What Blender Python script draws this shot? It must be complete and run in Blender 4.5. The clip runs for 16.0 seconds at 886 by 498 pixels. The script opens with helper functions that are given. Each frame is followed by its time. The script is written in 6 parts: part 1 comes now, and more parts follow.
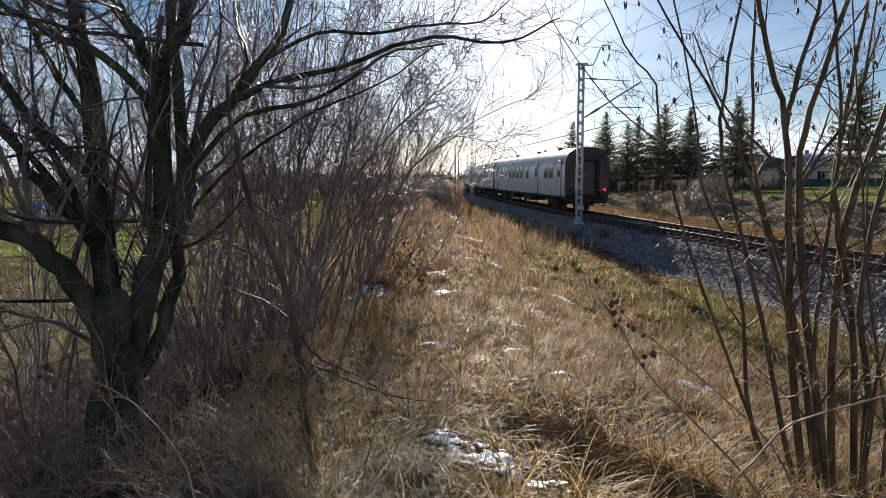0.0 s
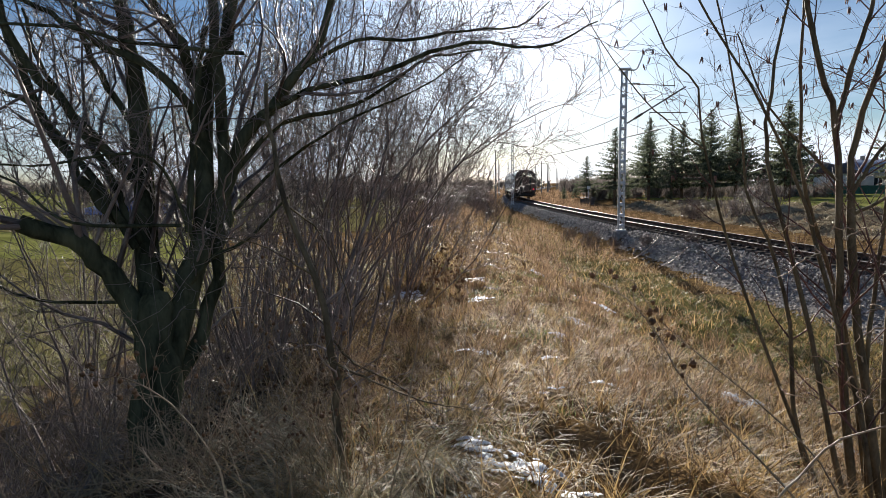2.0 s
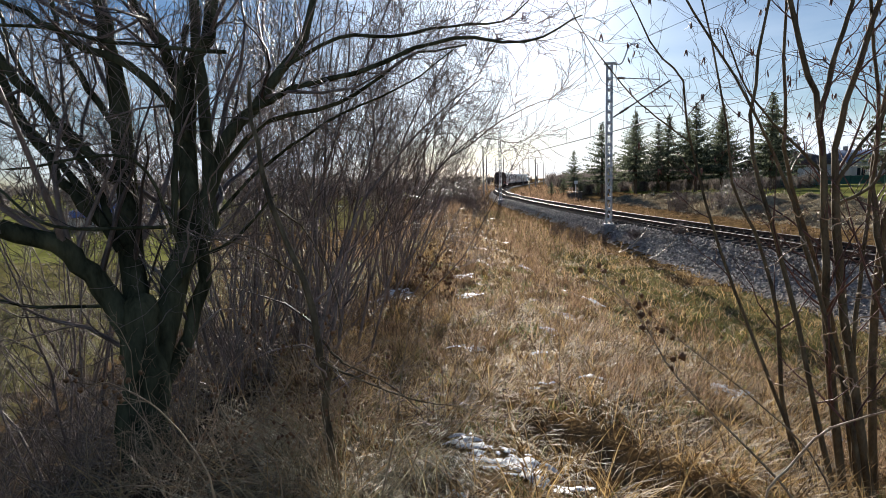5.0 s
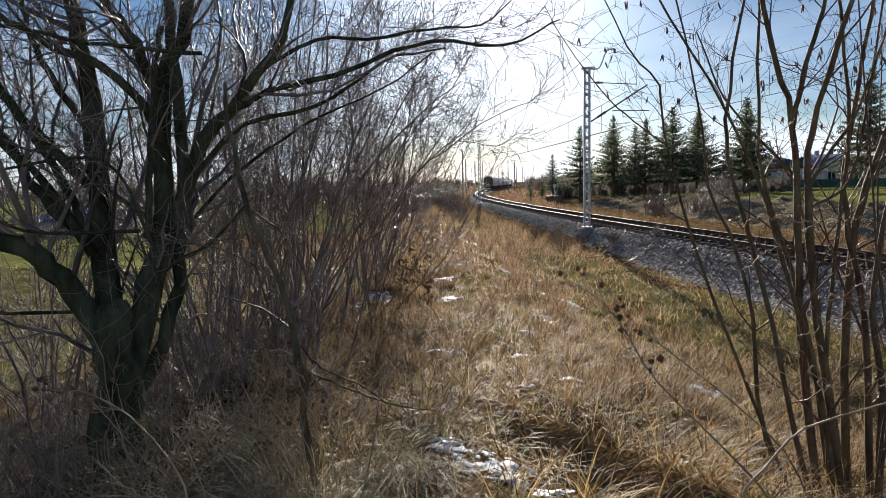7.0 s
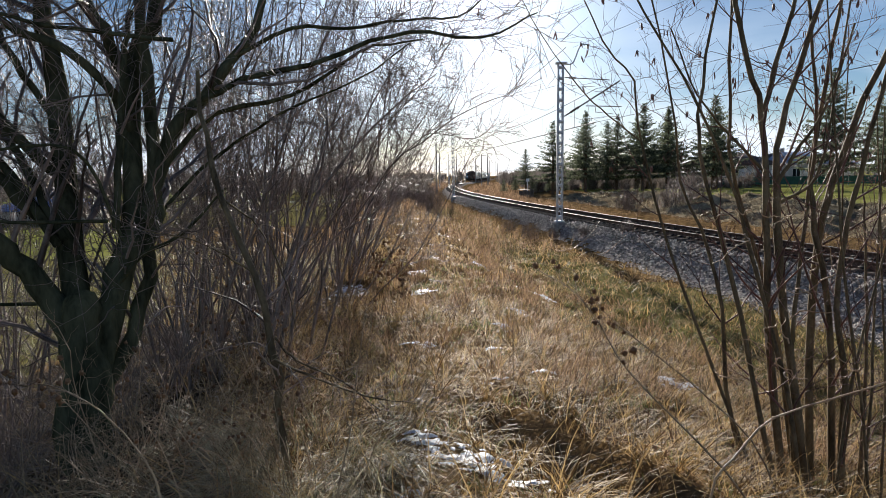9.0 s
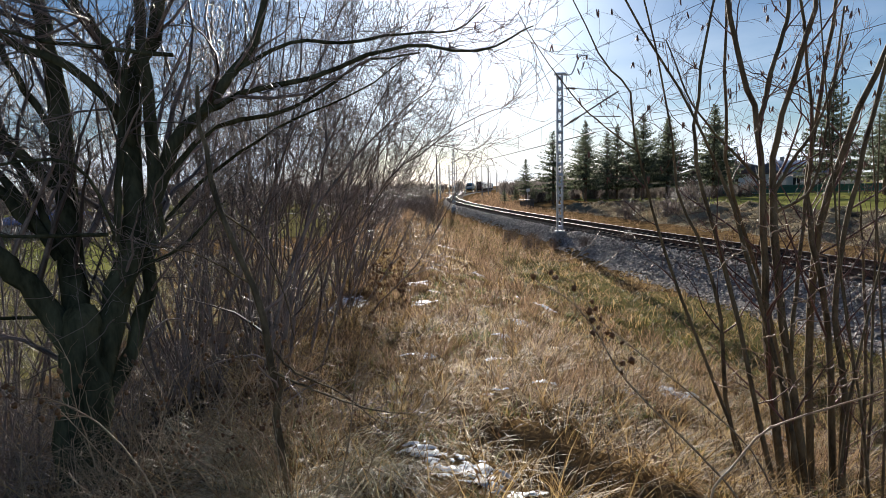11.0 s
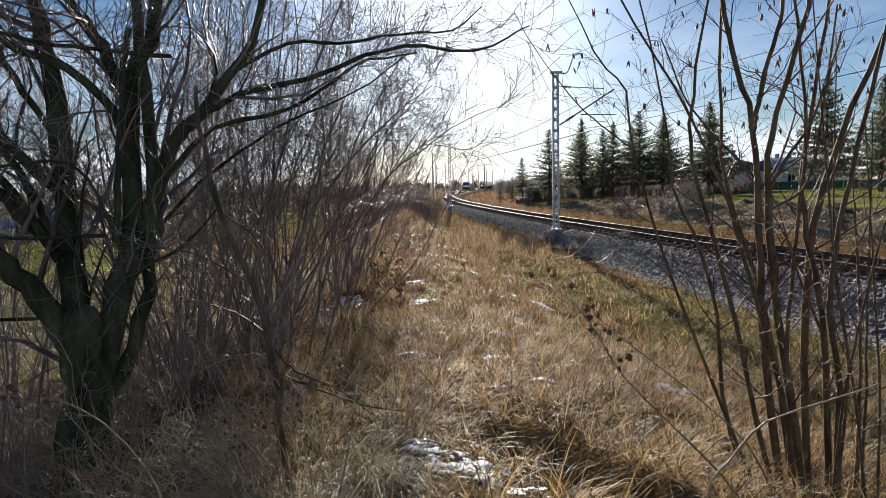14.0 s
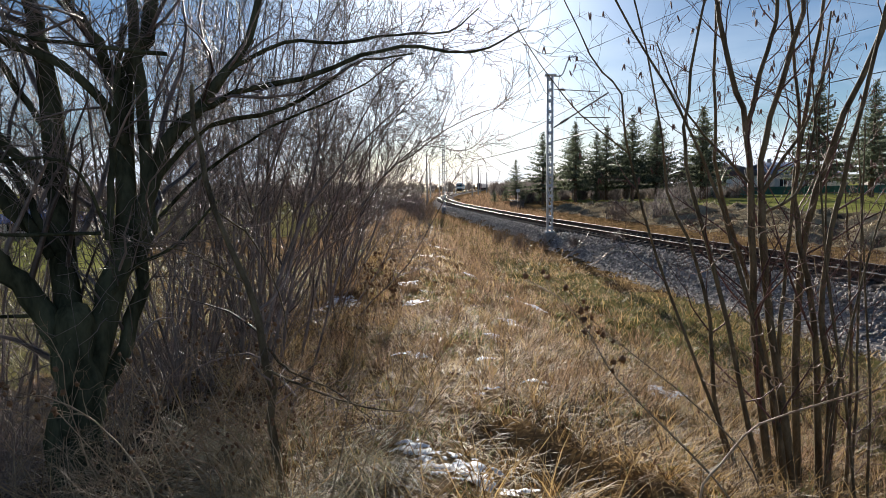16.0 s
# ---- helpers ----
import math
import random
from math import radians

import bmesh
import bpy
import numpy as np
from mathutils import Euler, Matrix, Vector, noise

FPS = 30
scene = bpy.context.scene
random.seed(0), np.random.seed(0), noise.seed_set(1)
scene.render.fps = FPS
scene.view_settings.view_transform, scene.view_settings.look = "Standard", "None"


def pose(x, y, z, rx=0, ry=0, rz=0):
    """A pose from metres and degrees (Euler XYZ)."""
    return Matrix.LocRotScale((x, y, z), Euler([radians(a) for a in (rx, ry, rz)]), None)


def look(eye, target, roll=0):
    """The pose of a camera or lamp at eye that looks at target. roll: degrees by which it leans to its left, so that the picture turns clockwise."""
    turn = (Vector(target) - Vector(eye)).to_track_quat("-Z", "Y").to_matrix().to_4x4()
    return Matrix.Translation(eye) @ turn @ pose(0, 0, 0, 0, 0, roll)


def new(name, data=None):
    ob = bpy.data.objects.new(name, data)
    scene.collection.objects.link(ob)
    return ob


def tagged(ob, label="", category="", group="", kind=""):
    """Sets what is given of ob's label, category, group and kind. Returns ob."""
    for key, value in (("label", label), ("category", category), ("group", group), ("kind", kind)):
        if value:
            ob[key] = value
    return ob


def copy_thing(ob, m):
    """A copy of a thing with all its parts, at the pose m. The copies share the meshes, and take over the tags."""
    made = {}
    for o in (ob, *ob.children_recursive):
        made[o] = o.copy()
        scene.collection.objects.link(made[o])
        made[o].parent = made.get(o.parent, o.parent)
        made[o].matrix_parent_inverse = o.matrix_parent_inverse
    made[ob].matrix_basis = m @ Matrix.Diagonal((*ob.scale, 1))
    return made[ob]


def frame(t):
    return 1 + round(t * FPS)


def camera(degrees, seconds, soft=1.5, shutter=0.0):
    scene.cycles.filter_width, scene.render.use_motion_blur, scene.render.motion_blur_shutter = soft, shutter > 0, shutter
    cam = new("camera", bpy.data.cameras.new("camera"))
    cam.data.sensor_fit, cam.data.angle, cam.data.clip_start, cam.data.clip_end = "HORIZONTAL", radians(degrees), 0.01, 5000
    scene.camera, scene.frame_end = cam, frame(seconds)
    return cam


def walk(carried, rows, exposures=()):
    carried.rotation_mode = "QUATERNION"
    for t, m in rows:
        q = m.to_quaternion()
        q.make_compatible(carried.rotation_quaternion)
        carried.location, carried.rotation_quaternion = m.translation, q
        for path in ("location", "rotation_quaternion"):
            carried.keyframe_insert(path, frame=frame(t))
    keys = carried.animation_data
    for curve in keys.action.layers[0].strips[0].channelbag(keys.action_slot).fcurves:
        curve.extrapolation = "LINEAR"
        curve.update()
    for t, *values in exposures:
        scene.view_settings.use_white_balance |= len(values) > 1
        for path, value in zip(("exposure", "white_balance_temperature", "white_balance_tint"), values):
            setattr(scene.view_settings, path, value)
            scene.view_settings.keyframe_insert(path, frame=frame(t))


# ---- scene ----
cam = camera(70.7, 16.0, 0.7)
PATH = [
    (0, (0.146, -0.561, 2.305), (0.074, 1.703, 2.042), -0.5),
    (0.5, (0.150, -0.561, 2.305), (0.059, 1.703, 2.054), -1.0),
    (1, (0.169, -0.549, 2.301), (0.033, 1.711, 2.036), -1.3),
    (1.5, (0.185, -0.532, 2.302), (0.022, 1.728, 2.051), -0.4),
    (2, (0.186, -0.543, 2.296), (-0.032, 1.715, 2.058), -0.5),
    (2.5, (0.185, -0.552, 2.299), (-0.024, 1.705, 2.057), -1.1),
    (3, (0.186, -0.543, 2.298), (-0.065, 1.710, 2.055), -1.5),
    (3.5, (0.190, -0.540, 2.297), (-0.036, 1.715, 2.047), -1.4),
    (4, (0.188, -0.538, 2.298), (-0.022, 1.719, 2.055), -1.2),
    (6.5, (0.195, -0.499, 2.291), (0.073, 1.762, 2.028), -1.7),
    (7, (0.193, -0.506, 2.293), (0.089, 1.759, 2.054), -1.4),
    (7.5, (0.188, -0.516, 2.291), (0.120, 1.750, 2.058), -1.5),
    (8, (0.179, -0.531, 2.290), (0.132, 1.736, 2.062), -1.1),
    (8.5, (0.171, -0.518, 2.288), (0.153, 1.749, 2.038), -0.9),
    (9, (0.170, -0.497, 2.286), (0.164, 1.767, 2.021), -0.8),
    (9.2, (0.155, -0.496, 2.289), (0.145, 1.770, 2.034), -0.7),
    (11.3, (0.193, -0.522, 2.297), (0.189, 1.746, 2.070), -1.3),
    (11.5, (0.187, -0.523, 2.301), (0.188, 1.744, 2.065), -1.4),
    (12, (0.193, -0.528, 2.299), (0.196, 1.741, 2.075), -1.7),
    (12.5, (0.192, -0.534, 2.296), (0.207, 1.737, 2.092), -1.5),
    (13, (0.181, -0.544, 2.297), (0.198, 1.727, 2.086), -1.4),
    (13.5, (0.176, -0.552, 2.294), (0.179, 1.718, 2.070), -1.4),
    (14, (0.178, -0.552, 2.296), (0.181, 1.717, 2.065), -1.5),
    (14.5, (0.181, -0.559, 2.297), (0.193, 1.712, 2.086), -1.5),
    (15, (0.172, -0.562, 2.295), (0.188, 1.708, 2.086), -1.1),
    (15.5, (0.169, -0.557, 2.294), (0.199, 1.710, 2.061), -1.0),
    (16, (0.166, -0.552, 2.294), (0.194, 1.717, 2.067), -0.9),
]
walk(cam, [(t, look(eye, aim, lean)) for t, eye, aim, lean in PATH], [(0.0, 0.72, 6550, 11), (16.0, 0.72, 6550, 11)])

UNIT = 1.14    # metres in one unit of the plan below; the train and the rails are built in metres

# ---- world and sun ----
SUN_ELEVATION, SUN_AZIMUTH = radians(16.5), radians(1.5)
world = bpy.data.worlds.new("winter_sky")
scene.world = world
world.use_nodes = True
wt = world.node_tree
wt.nodes.clear()
w_out = wt.nodes.new("ShaderNodeOutputWorld")
w_bg = wt.nodes.new("ShaderNodeBackground")
w_sky = wt.nodes.new("ShaderNodeTexSky")
w_sky.sky_type = "NISHITA"
w_sky.sun_disc = False
w_sky.sun_elevation, w_sky.sun_rotation = SUN_ELEVATION, SUN_AZIMUTH
w_sky.air_density, w_sky.dust_density, w_sky.ozone_density = 1.0, 0.25, 5.0
w_co = wt.nodes.new("ShaderNodeTexCoord")
w_map = wt.nodes.new("ShaderNodeMapping")
w_map.inputs["Scale"].default_value = (1.6, 1.6, 7.0)
w_noise = wt.nodes.new("ShaderNodeTexNoise")
w_noise.inputs["Scale"].default_value, w_noise.inputs["Detail"].default_value = 1.7, 7.0
w_ramp = wt.nodes.new("ShaderNodeValToRGB")
w_ramp.color_ramp.elements[0].position, w_ramp.color_ramp.elements[1].position = 0.38, 0.62
w_sep = wt.nodes.new("ShaderNodeSeparateXYZ")
w_band = wt.nodes.new("ShaderNodeMapRange")      # clouds lie low over the horizon
w_band.inputs["From Min"].default_value, w_band.inputs["From Max"].default_value = 0.05, 0.24
w_band.inputs["To Min"].default_value, w_band.inputs["To Max"].default_value = 1.0, 0.0
w_mul = wt.nodes.new("ShaderNodeMath")
w_mul.operation = "MULTIPLY"
w_mix = wt.nodes.new("ShaderNodeMixRGB")
w_mix.inputs["Color2"].default_value = (11.5, 13.0, 15.0, 1)
w_bg.inputs["Strength"].default_value = 0.05
# thin haze brightens the sky round the sun
w_dot = wt.nodes.new("ShaderNodeVectorMath")
w_dot.operation = "DOT_PRODUCT"
w_dot.inputs[1].default_value = (math.sin(SUN_AZIMUTH) * math.cos(SUN_ELEVATION), math.cos(SUN_AZIMUTH) * math.cos(SUN_ELEVATION), math.sin(SUN_ELEVATION))
w_clip = wt.nodes.new("ShaderNodeMath")
w_clip.operation = "MAXIMUM"
w_clip.inputs[1].default_value = 0.0
w_pow = wt.nodes.new("ShaderNodeMath")
w_pow.operation = "POWER"
w_pow.inputs[1].default_value = 50.0
w_haze = wt.nodes.new("ShaderNodeMixRGB")
w_haze.inputs["Color1"].default_value, w_haze.inputs["Color2"].default_value = (0, 0, 0, 1), (11.8, 12.8, 14.0, 1)
w_glow = wt.nodes.new("ShaderNodeVectorMath")
w_glow.operation = "ADD"
for a, b in ((w_co.outputs["Generated"], w_dot.inputs[0]), (w_dot.outputs["Value"], w_clip.inputs[0]), (w_clip.outputs[0], w_pow.inputs[0]),
             (w_pow.outputs[0], w_haze.inputs["Fac"]), (w_haze.outputs[0], w_glow.inputs[1])):
    wt.links.new(a, b)
for a, b in ((w_co.outputs["Generated"], w_map.inputs["Vector"]), (w_map.outputs[0], w_noise.inputs["Vector"]),
             (w_noise.outputs["Fac"], w_ramp.inputs[0]), (w_co.outputs["Generated"], w_sep.inputs[0]),
             (w_sep.outputs["Z"], w_band.inputs["Value"]), (w_ramp.outputs[0], w_mul.inputs[0]), (w_band.outputs[0], w_mul.inputs[1]),
             (w_mul.outputs[0], w_mix.inputs["Fac"]), (w_sky.outputs[0], w_mix.inputs["Color1"]),
             (w_mix.outputs[0], w_glow.inputs[0]), (w_glow.outputs[0], w_bg.inputs["Color"]), (w_bg.outputs[0], w_out.inputs["Surface"])):
    wt.links.new(a, b)
sun_data = bpy.data.lights.new("sun", "SUN")
sun_data.energy, sun_data.angle, sun_data.color = 5.0, radians(0.5), (1.0, 0.94, 0.84)
sun = new("sun", sun_data)
sun_way = Vector((math.sin(SUN_AZIMUTH) * math.cos(SUN_ELEVATION), math.cos(SUN_AZIMUTH) * math.cos(SUN_ELEVATION), math.sin(SUN_ELEVATION)))
sun.matrix_world = look(sun_way * 50, (0, 0, 0))
tagged(sun, kind="structure")


# ---- materials ----
def material(name, dark, light, scale=8.0, rough=0.8, bump=0.3, metal=0.0, through_light=0.0, island=0.0, grain=60.0, spread=(0.3, 0.7), stretch=(1, 1, 1), bump_size=0.01):
    """Two-scale noise between two colours, fine relief; island: how much each loose piece differs; through_light: share of light let through."""
    m = bpy.data.materials.new(name)
    m.use_nodes = True
    nt = m.node_tree
    p = nt.nodes["Principled BSDF"]
    co = nt.nodes.new("ShaderNodeTexCoord")
    mp = nt.nodes.new("ShaderNodeMapping")
    mp.inputs["Scale"].default_value = stretch
    nt.links.new(co.outputs["Object"], mp.inputs["Vector"])
    n1 = nt.nodes.new("ShaderNodeTexNoise")
    n1.inputs["Scale"].default_value, n1.inputs["Detail"].default_value = scale, 5.0
    n2 = nt.nodes.new("ShaderNodeTexNoise")
    n2.inputs["Scale"].default_value, n2.inputs["Detail"].default_value = grain, 3.0
    nt.links.new(mp.outputs[0], n1.inputs["Vector"])
    nt.links.new(mp.outputs[0], n2.inputs["Vector"])
    mixed = nt.nodes.new("ShaderNodeMath")
    mixed.operation = "MULTIPLY_ADD"
    mixed.inputs[1].default_value = 0.35
    nt.links.new(n2.outputs["Fac"], mixed.inputs[0])
    sub = nt.nodes.new("ShaderNodeMath")
    sub.operation = "SUBTRACT"
    sub.inputs[1].default_value = 0.175
    nt.links.new(n1.outputs["Fac"], sub.inputs[0])
    nt.links.new(sub.outputs[0], mixed.inputs[2])
    fac = mixed.outputs[0]
    if island:
        geo = nt.nodes.new("ShaderNodeNewGeometry")
        add = nt.nodes.new("ShaderNodeMath")
        add.operation = "MULTIPLY_ADD"
        add.inputs[1].default_value = island
        nt.links.new(geo.outputs["Random Per Island"], add.inputs[0])
        s2 = nt.nodes.new("ShaderNodeMath")
        s2.operation = "SUBTRACT"
        s2.inputs[1].default_value = island / 2
        nt.links.new(fac, s2.inputs[0])
        nt.links.new(s2.outputs[0], add.inputs[2])
        fac = add.outputs[0]
    ramp = nt.nodes.new("ShaderNodeValToRGB")
    ramp.color_ramp.elements[0].position, ramp.color_ramp.elements[1].position = spread
    ramp.color_ramp.elements[0].color, ramp.color_ramp.elements[1].color = (*dark, 1), (*light, 1)
    nt.links.new(fac, ramp.inputs[0])
    nt.links.new(ramp.outputs[0], p.inputs["Base Color"])
    p.inputs["Roughness"].default_value, p.inputs["Metallic"].default_value = rough, metal
    if rough >= 0.85:
        p.inputs["Specular IOR Level"].default_value = 0.0
    elif rough >= 0.74:
        p.inputs["Specular IOR Level"].default_value = 0.18
    if bump:
        b = nt.nodes.new("ShaderNodeBump")
        b.inputs["Strength"].default_value, b.inputs["Distance"].default_value = bump, bump_size
        nt.links.new(mixed.outputs[0], b.inputs["Height"])
        nt.links.new(b.outputs[0], p.inputs["Normal"])
    if through_light:
        tr = nt.nodes.new("ShaderNodeBsdfTranslucent")
        nt.links.new(ramp.outputs[0], tr.inputs["Color"])
        mx = nt.nodes.new("ShaderNodeMixShader")
        mx.inputs[0].default_value = through_light
        nt.links.new(p.outputs[0], mx.inputs[1])
        nt.links.new(tr.outputs[0], mx.inputs[2])
        nt.links.new(mx.outputs[0], nt.nodes["Material Output"].inputs["Surface"])
    return m


M_SOIL = material("matted_winter_grass", (0.06, 0.038, 0.018), (0.28, 0.18, 0.085), 2.2, 0.95, 0.9, grain=28, bump_size=0.05)
M_MOSS = material("mossy_verge", (0.085, 0.085, 0.03), (0.25, 0.21, 0.09), 1.6, 0.95, 0.8, grain=30, bump_size=0.04)
M_BALLAST = material("ballast_bed", (0.13, 0.117, 0.107), (0.40, 0.365, 0.335), 14, 0.9, 0.6, grain=26, bump_size=0.02)
M_FIELD = material("green_field", (0.14, 0.15, 0.042), (0.30, 0.295, 0.095), 0.25, 0.9, 0.5, grain=9, bump_size=0.03)
M_PALE = material("pale_dead_turf", (0.07, 0.055, 0.035), (0.36, 0.295, 0.195), 0.9, 0.95, 1.0, grain=10, bump_size=0.12)
M_STONE = material("crushed_stone", (0.17, 0.15, 0.133), (0.52, 0.465, 0.415), 5, 0.8, 0.5, island=0.7)
M_STRAW = material("straw_blades", (0.10, 0.056, 0.02), (0.60, 0.41, 0.18), 1.2, 0.55, 0, through_light=0.5, island=1.0)
M_RUSSET = material("russet_stems", (0.11, 0.068, 0.042), (0.44, 0.295, 0.185), 1.2, 0.75, 0, through_light=0.55, island=1.0)
M_GREEN = material("green_blades", (0.07, 0.085, 0.018), (0.25, 0.26, 0.08), 1.2, 0.6, 0, through_light=0.5, island=0.6)
M_GREYGRASS = material("grey_green_blades", (0.10, 0.098, 0.048), (0.55, 0.50, 0.29), 1.5, 0.5, 0, through_light=0.4, island=0.9)
M_TUSSOCK = material("pale_tussock_blades", (0.15, 0.125, 0.08), (0.58, 0.50, 0.34), 1.5, 0.5, 0, through_light=0.35, island=0.6)
M_BARK = material("willow_bark", (0.03, 0.031, 0.018), (0.125, 0.125, 0.075), 9, 0.85, 0.9, grain=50, stretch=(1, 1, 0.25), bump_size=0.012)
M_TWIG = material("brown_twigs", (0.07, 0.05, 0.042), (0.30, 0.222, 0.185), 6, 0.46, 0.2, island=0.5)
M_HAZEL = material("smooth_shrub_bark", (0.065, 0.048, 0.027), (0.23, 0.17, 0.095), 12, 0.74, 0.4, grain=80, stretch=(1, 1, 0.4), bump_size=0.004)
M_REDTWIG = material("red_brown_shoots", (0.075, 0.035, 0.028), (0.20, 0.095, 0.07), 6, 0.6, 0.1, island=0.4)
M_WEED = material("dry_weed", (0.13, 0.085, 0.05), (0.44, 0.33, 0.20), 10, 0.7, 0.2, island=0.3)
M_REED = material("pale_dry_cane", (0.30, 0.17, 0.09), (0.52, 0.37, 0.22), 8, 0.5, 0.2)
M_LEAF = material("dead_leaves", (0.09, 0.045, 0.025), (0.28, 0.15, 0.07), 4, 0.7, 0.3, through_light=0.2, island=0.7)
M_SNOW = material("old_snow", (0.62, 0.66, 0.72), (0.86, 0.88, 0.90), 9, 0.55, 0.8, grain=45, bump_size=0.02)
M_RAIL = material("worn_rail_steel", (0.07, 0.045, 0.034), (0.19, 0.13, 0.10), 9, 0.85, 0.3)
M_RAILTOP = material("polished_rail_head", (0.17, 0.155, 0.14), (0.29, 0.27, 0.25), 20, 0.58, 0.0, metal=1.0)
M_CONCRETE = material("weathered_concrete", (0.22, 0.21, 0.2), (0.42, 0.41, 0.39), 6, 0.9, 0.4)
M_SLEEPER = material("dark_sleeper", (0.06, 0.05, 0.042), (0.19, 0.165, 0.145), 7, 0.9, 0.5)
M_GALV = material("galvanised_steel", (0.50, 0.51, 0.54), (0.68, 0.69, 0.72), 10, 0.55, 0.15, metal=0.1)
M_WIRE = material("catenary_wire", (0.11, 0.10, 0.095), (0.2, 0.18, 0.17), 10, 0.5, 0, metal=0.5)
M_INSUL = material("brown_insulator", (0.10, 0.045, 0.03), (0.16, 0.08, 0.055), 10, 0.25, 0)
M_COACH = material("silver_blue_coach_paint", (0.50, 0.54, 0.59), (0.64, 0.67, 0.71), 1.1, 0.35, 0.05, grain=9)
M_COACHLOW = material("grey_coach_skirt_paint", (0.40, 0.41, 0.425), (0.53, 0.54, 0.55), 1.1, 0.4, 0.05, grain=9)
M_ROOF = material("dusty_coach_roof", (0.30, 0.31, 0.32), (0.46, 0.47, 0.48), 1.3, 0.45, 0.1)
M_REAR = material("dirty_brown_coach_end", (0.055, 0.033, 0.027), (0.11, 0.07, 0.058), 2.5, 0.6, 0.2)
M_UNDER = material("underframe_grime", (0.022, 0.02, 0.018), (0.06, 0.052, 0.045), 4, 0.8, 0.3)
M_RUBBER = material("gangway_rubber", (0.015, 0.014, 0.014), (0.035, 0.032, 0.03), 8, 0.7, 0.2)
M_SPRUCE = material("spruce_needles", (0.06, 0.075, 0.05), (0.21, 0.23, 0.15), 0.8, 0.7, 0, through_light=0.6, island=0.6)
M_TRUNK = material("spruce_bark", (0.07, 0.05, 0.035), (0.17, 0.12, 0.085), 4, 0.9, 0.6)
M_WALL = material("white_render", (0.66, 0.66, 0.66), (0.82, 0.82, 0.81), 0.8, 0.9, 0.1)
M_WALL2 = material("cream_render", (0.50, 0.46, 0.42), (0.64, 0.60, 0.55), 0.8, 0.9, 0.1)
M_TILE = material("dark_roof_tiles", (0.055, 0.045, 0.045), (0.13, 0.105, 0.10), 2, 0.8, 0.4)
M_GREYBLUE = material("weathered_blue_roof", (0.18, 0.22, 0.33), (0.27, 0.32, 0.44), 1.2, 0.5, 0.05)
M_BLUE = material("blue_metal_roof", (0.10, 0.16, 0.42), (0.17, 0.25, 0.56), 1.2, 0.35, 0.05)
M_FENCE = material("green_mesh_fence", (0.012, 0.075, 0.055), (0.03, 0.13, 0.10), 2, 0.7, 0.1)
# near-black soil: the thicket's shade is put into the ground colour
M_SHADE_SOIL = material("shade_dark_soil", (0.02, 0.016, 0.011), (0.11, 0.08, 0.05), 3.0, 0.95, 0.9, grain=30, bump_size=0.04)
M_FARWOOD = material("bare_far_wood", (0.10, 0.083, 0.075), (0.30, 0.265, 0.245), 0.1, 0.95, 0, through_light=0.35, island=0.6)
M_ROAD = material("frosted_gravel", (0.38, 0.36, 0.34), (0.62, 0.60, 0.57), 2, 0.9, 0.4)
M_TEAL = material("teal_locomotive_paint", (0.02, 0.12, 0.22), (0.05, 0.20, 0.33), 1.5, 0.4, 0.05)
M_FUR = material("dark_fur", (0.02, 0.014, 0.01), (0.07, 0.045, 0.03), 12, 0.8, 0.2)


def glass(name, tint, rough=0.05):
    m = bpy.data.materials.new(name)
    m.use_nodes = True
    p = m.node_tree.nodes["Principled BSDF"]
    p.inputs["Base Color"].default_value = (*tint, 1)
    p.inputs["Roughness"].default_value = rough
    p.inputs["Specular IOR Level"].default_value = 0.25
    return m


M_GLASS = glass("dark_window_glass", (0.015, 0.018, 0.022))
M_LAMP = bpy.data.materials.new("red_tail_lamp_glow")
M_LAMP.use_nodes = True
_p = M_LAMP.node_tree.nodes["Principled BSDF"]
_p.inputs["Base Color"].default_value = (0.5, 0.01, 0.02, 1)
_p.inputs["Emission Color"].default_value = (1.0, 0.03, 0.08, 1)
_p.inputs["Emission Strength"].default_value = 0.7


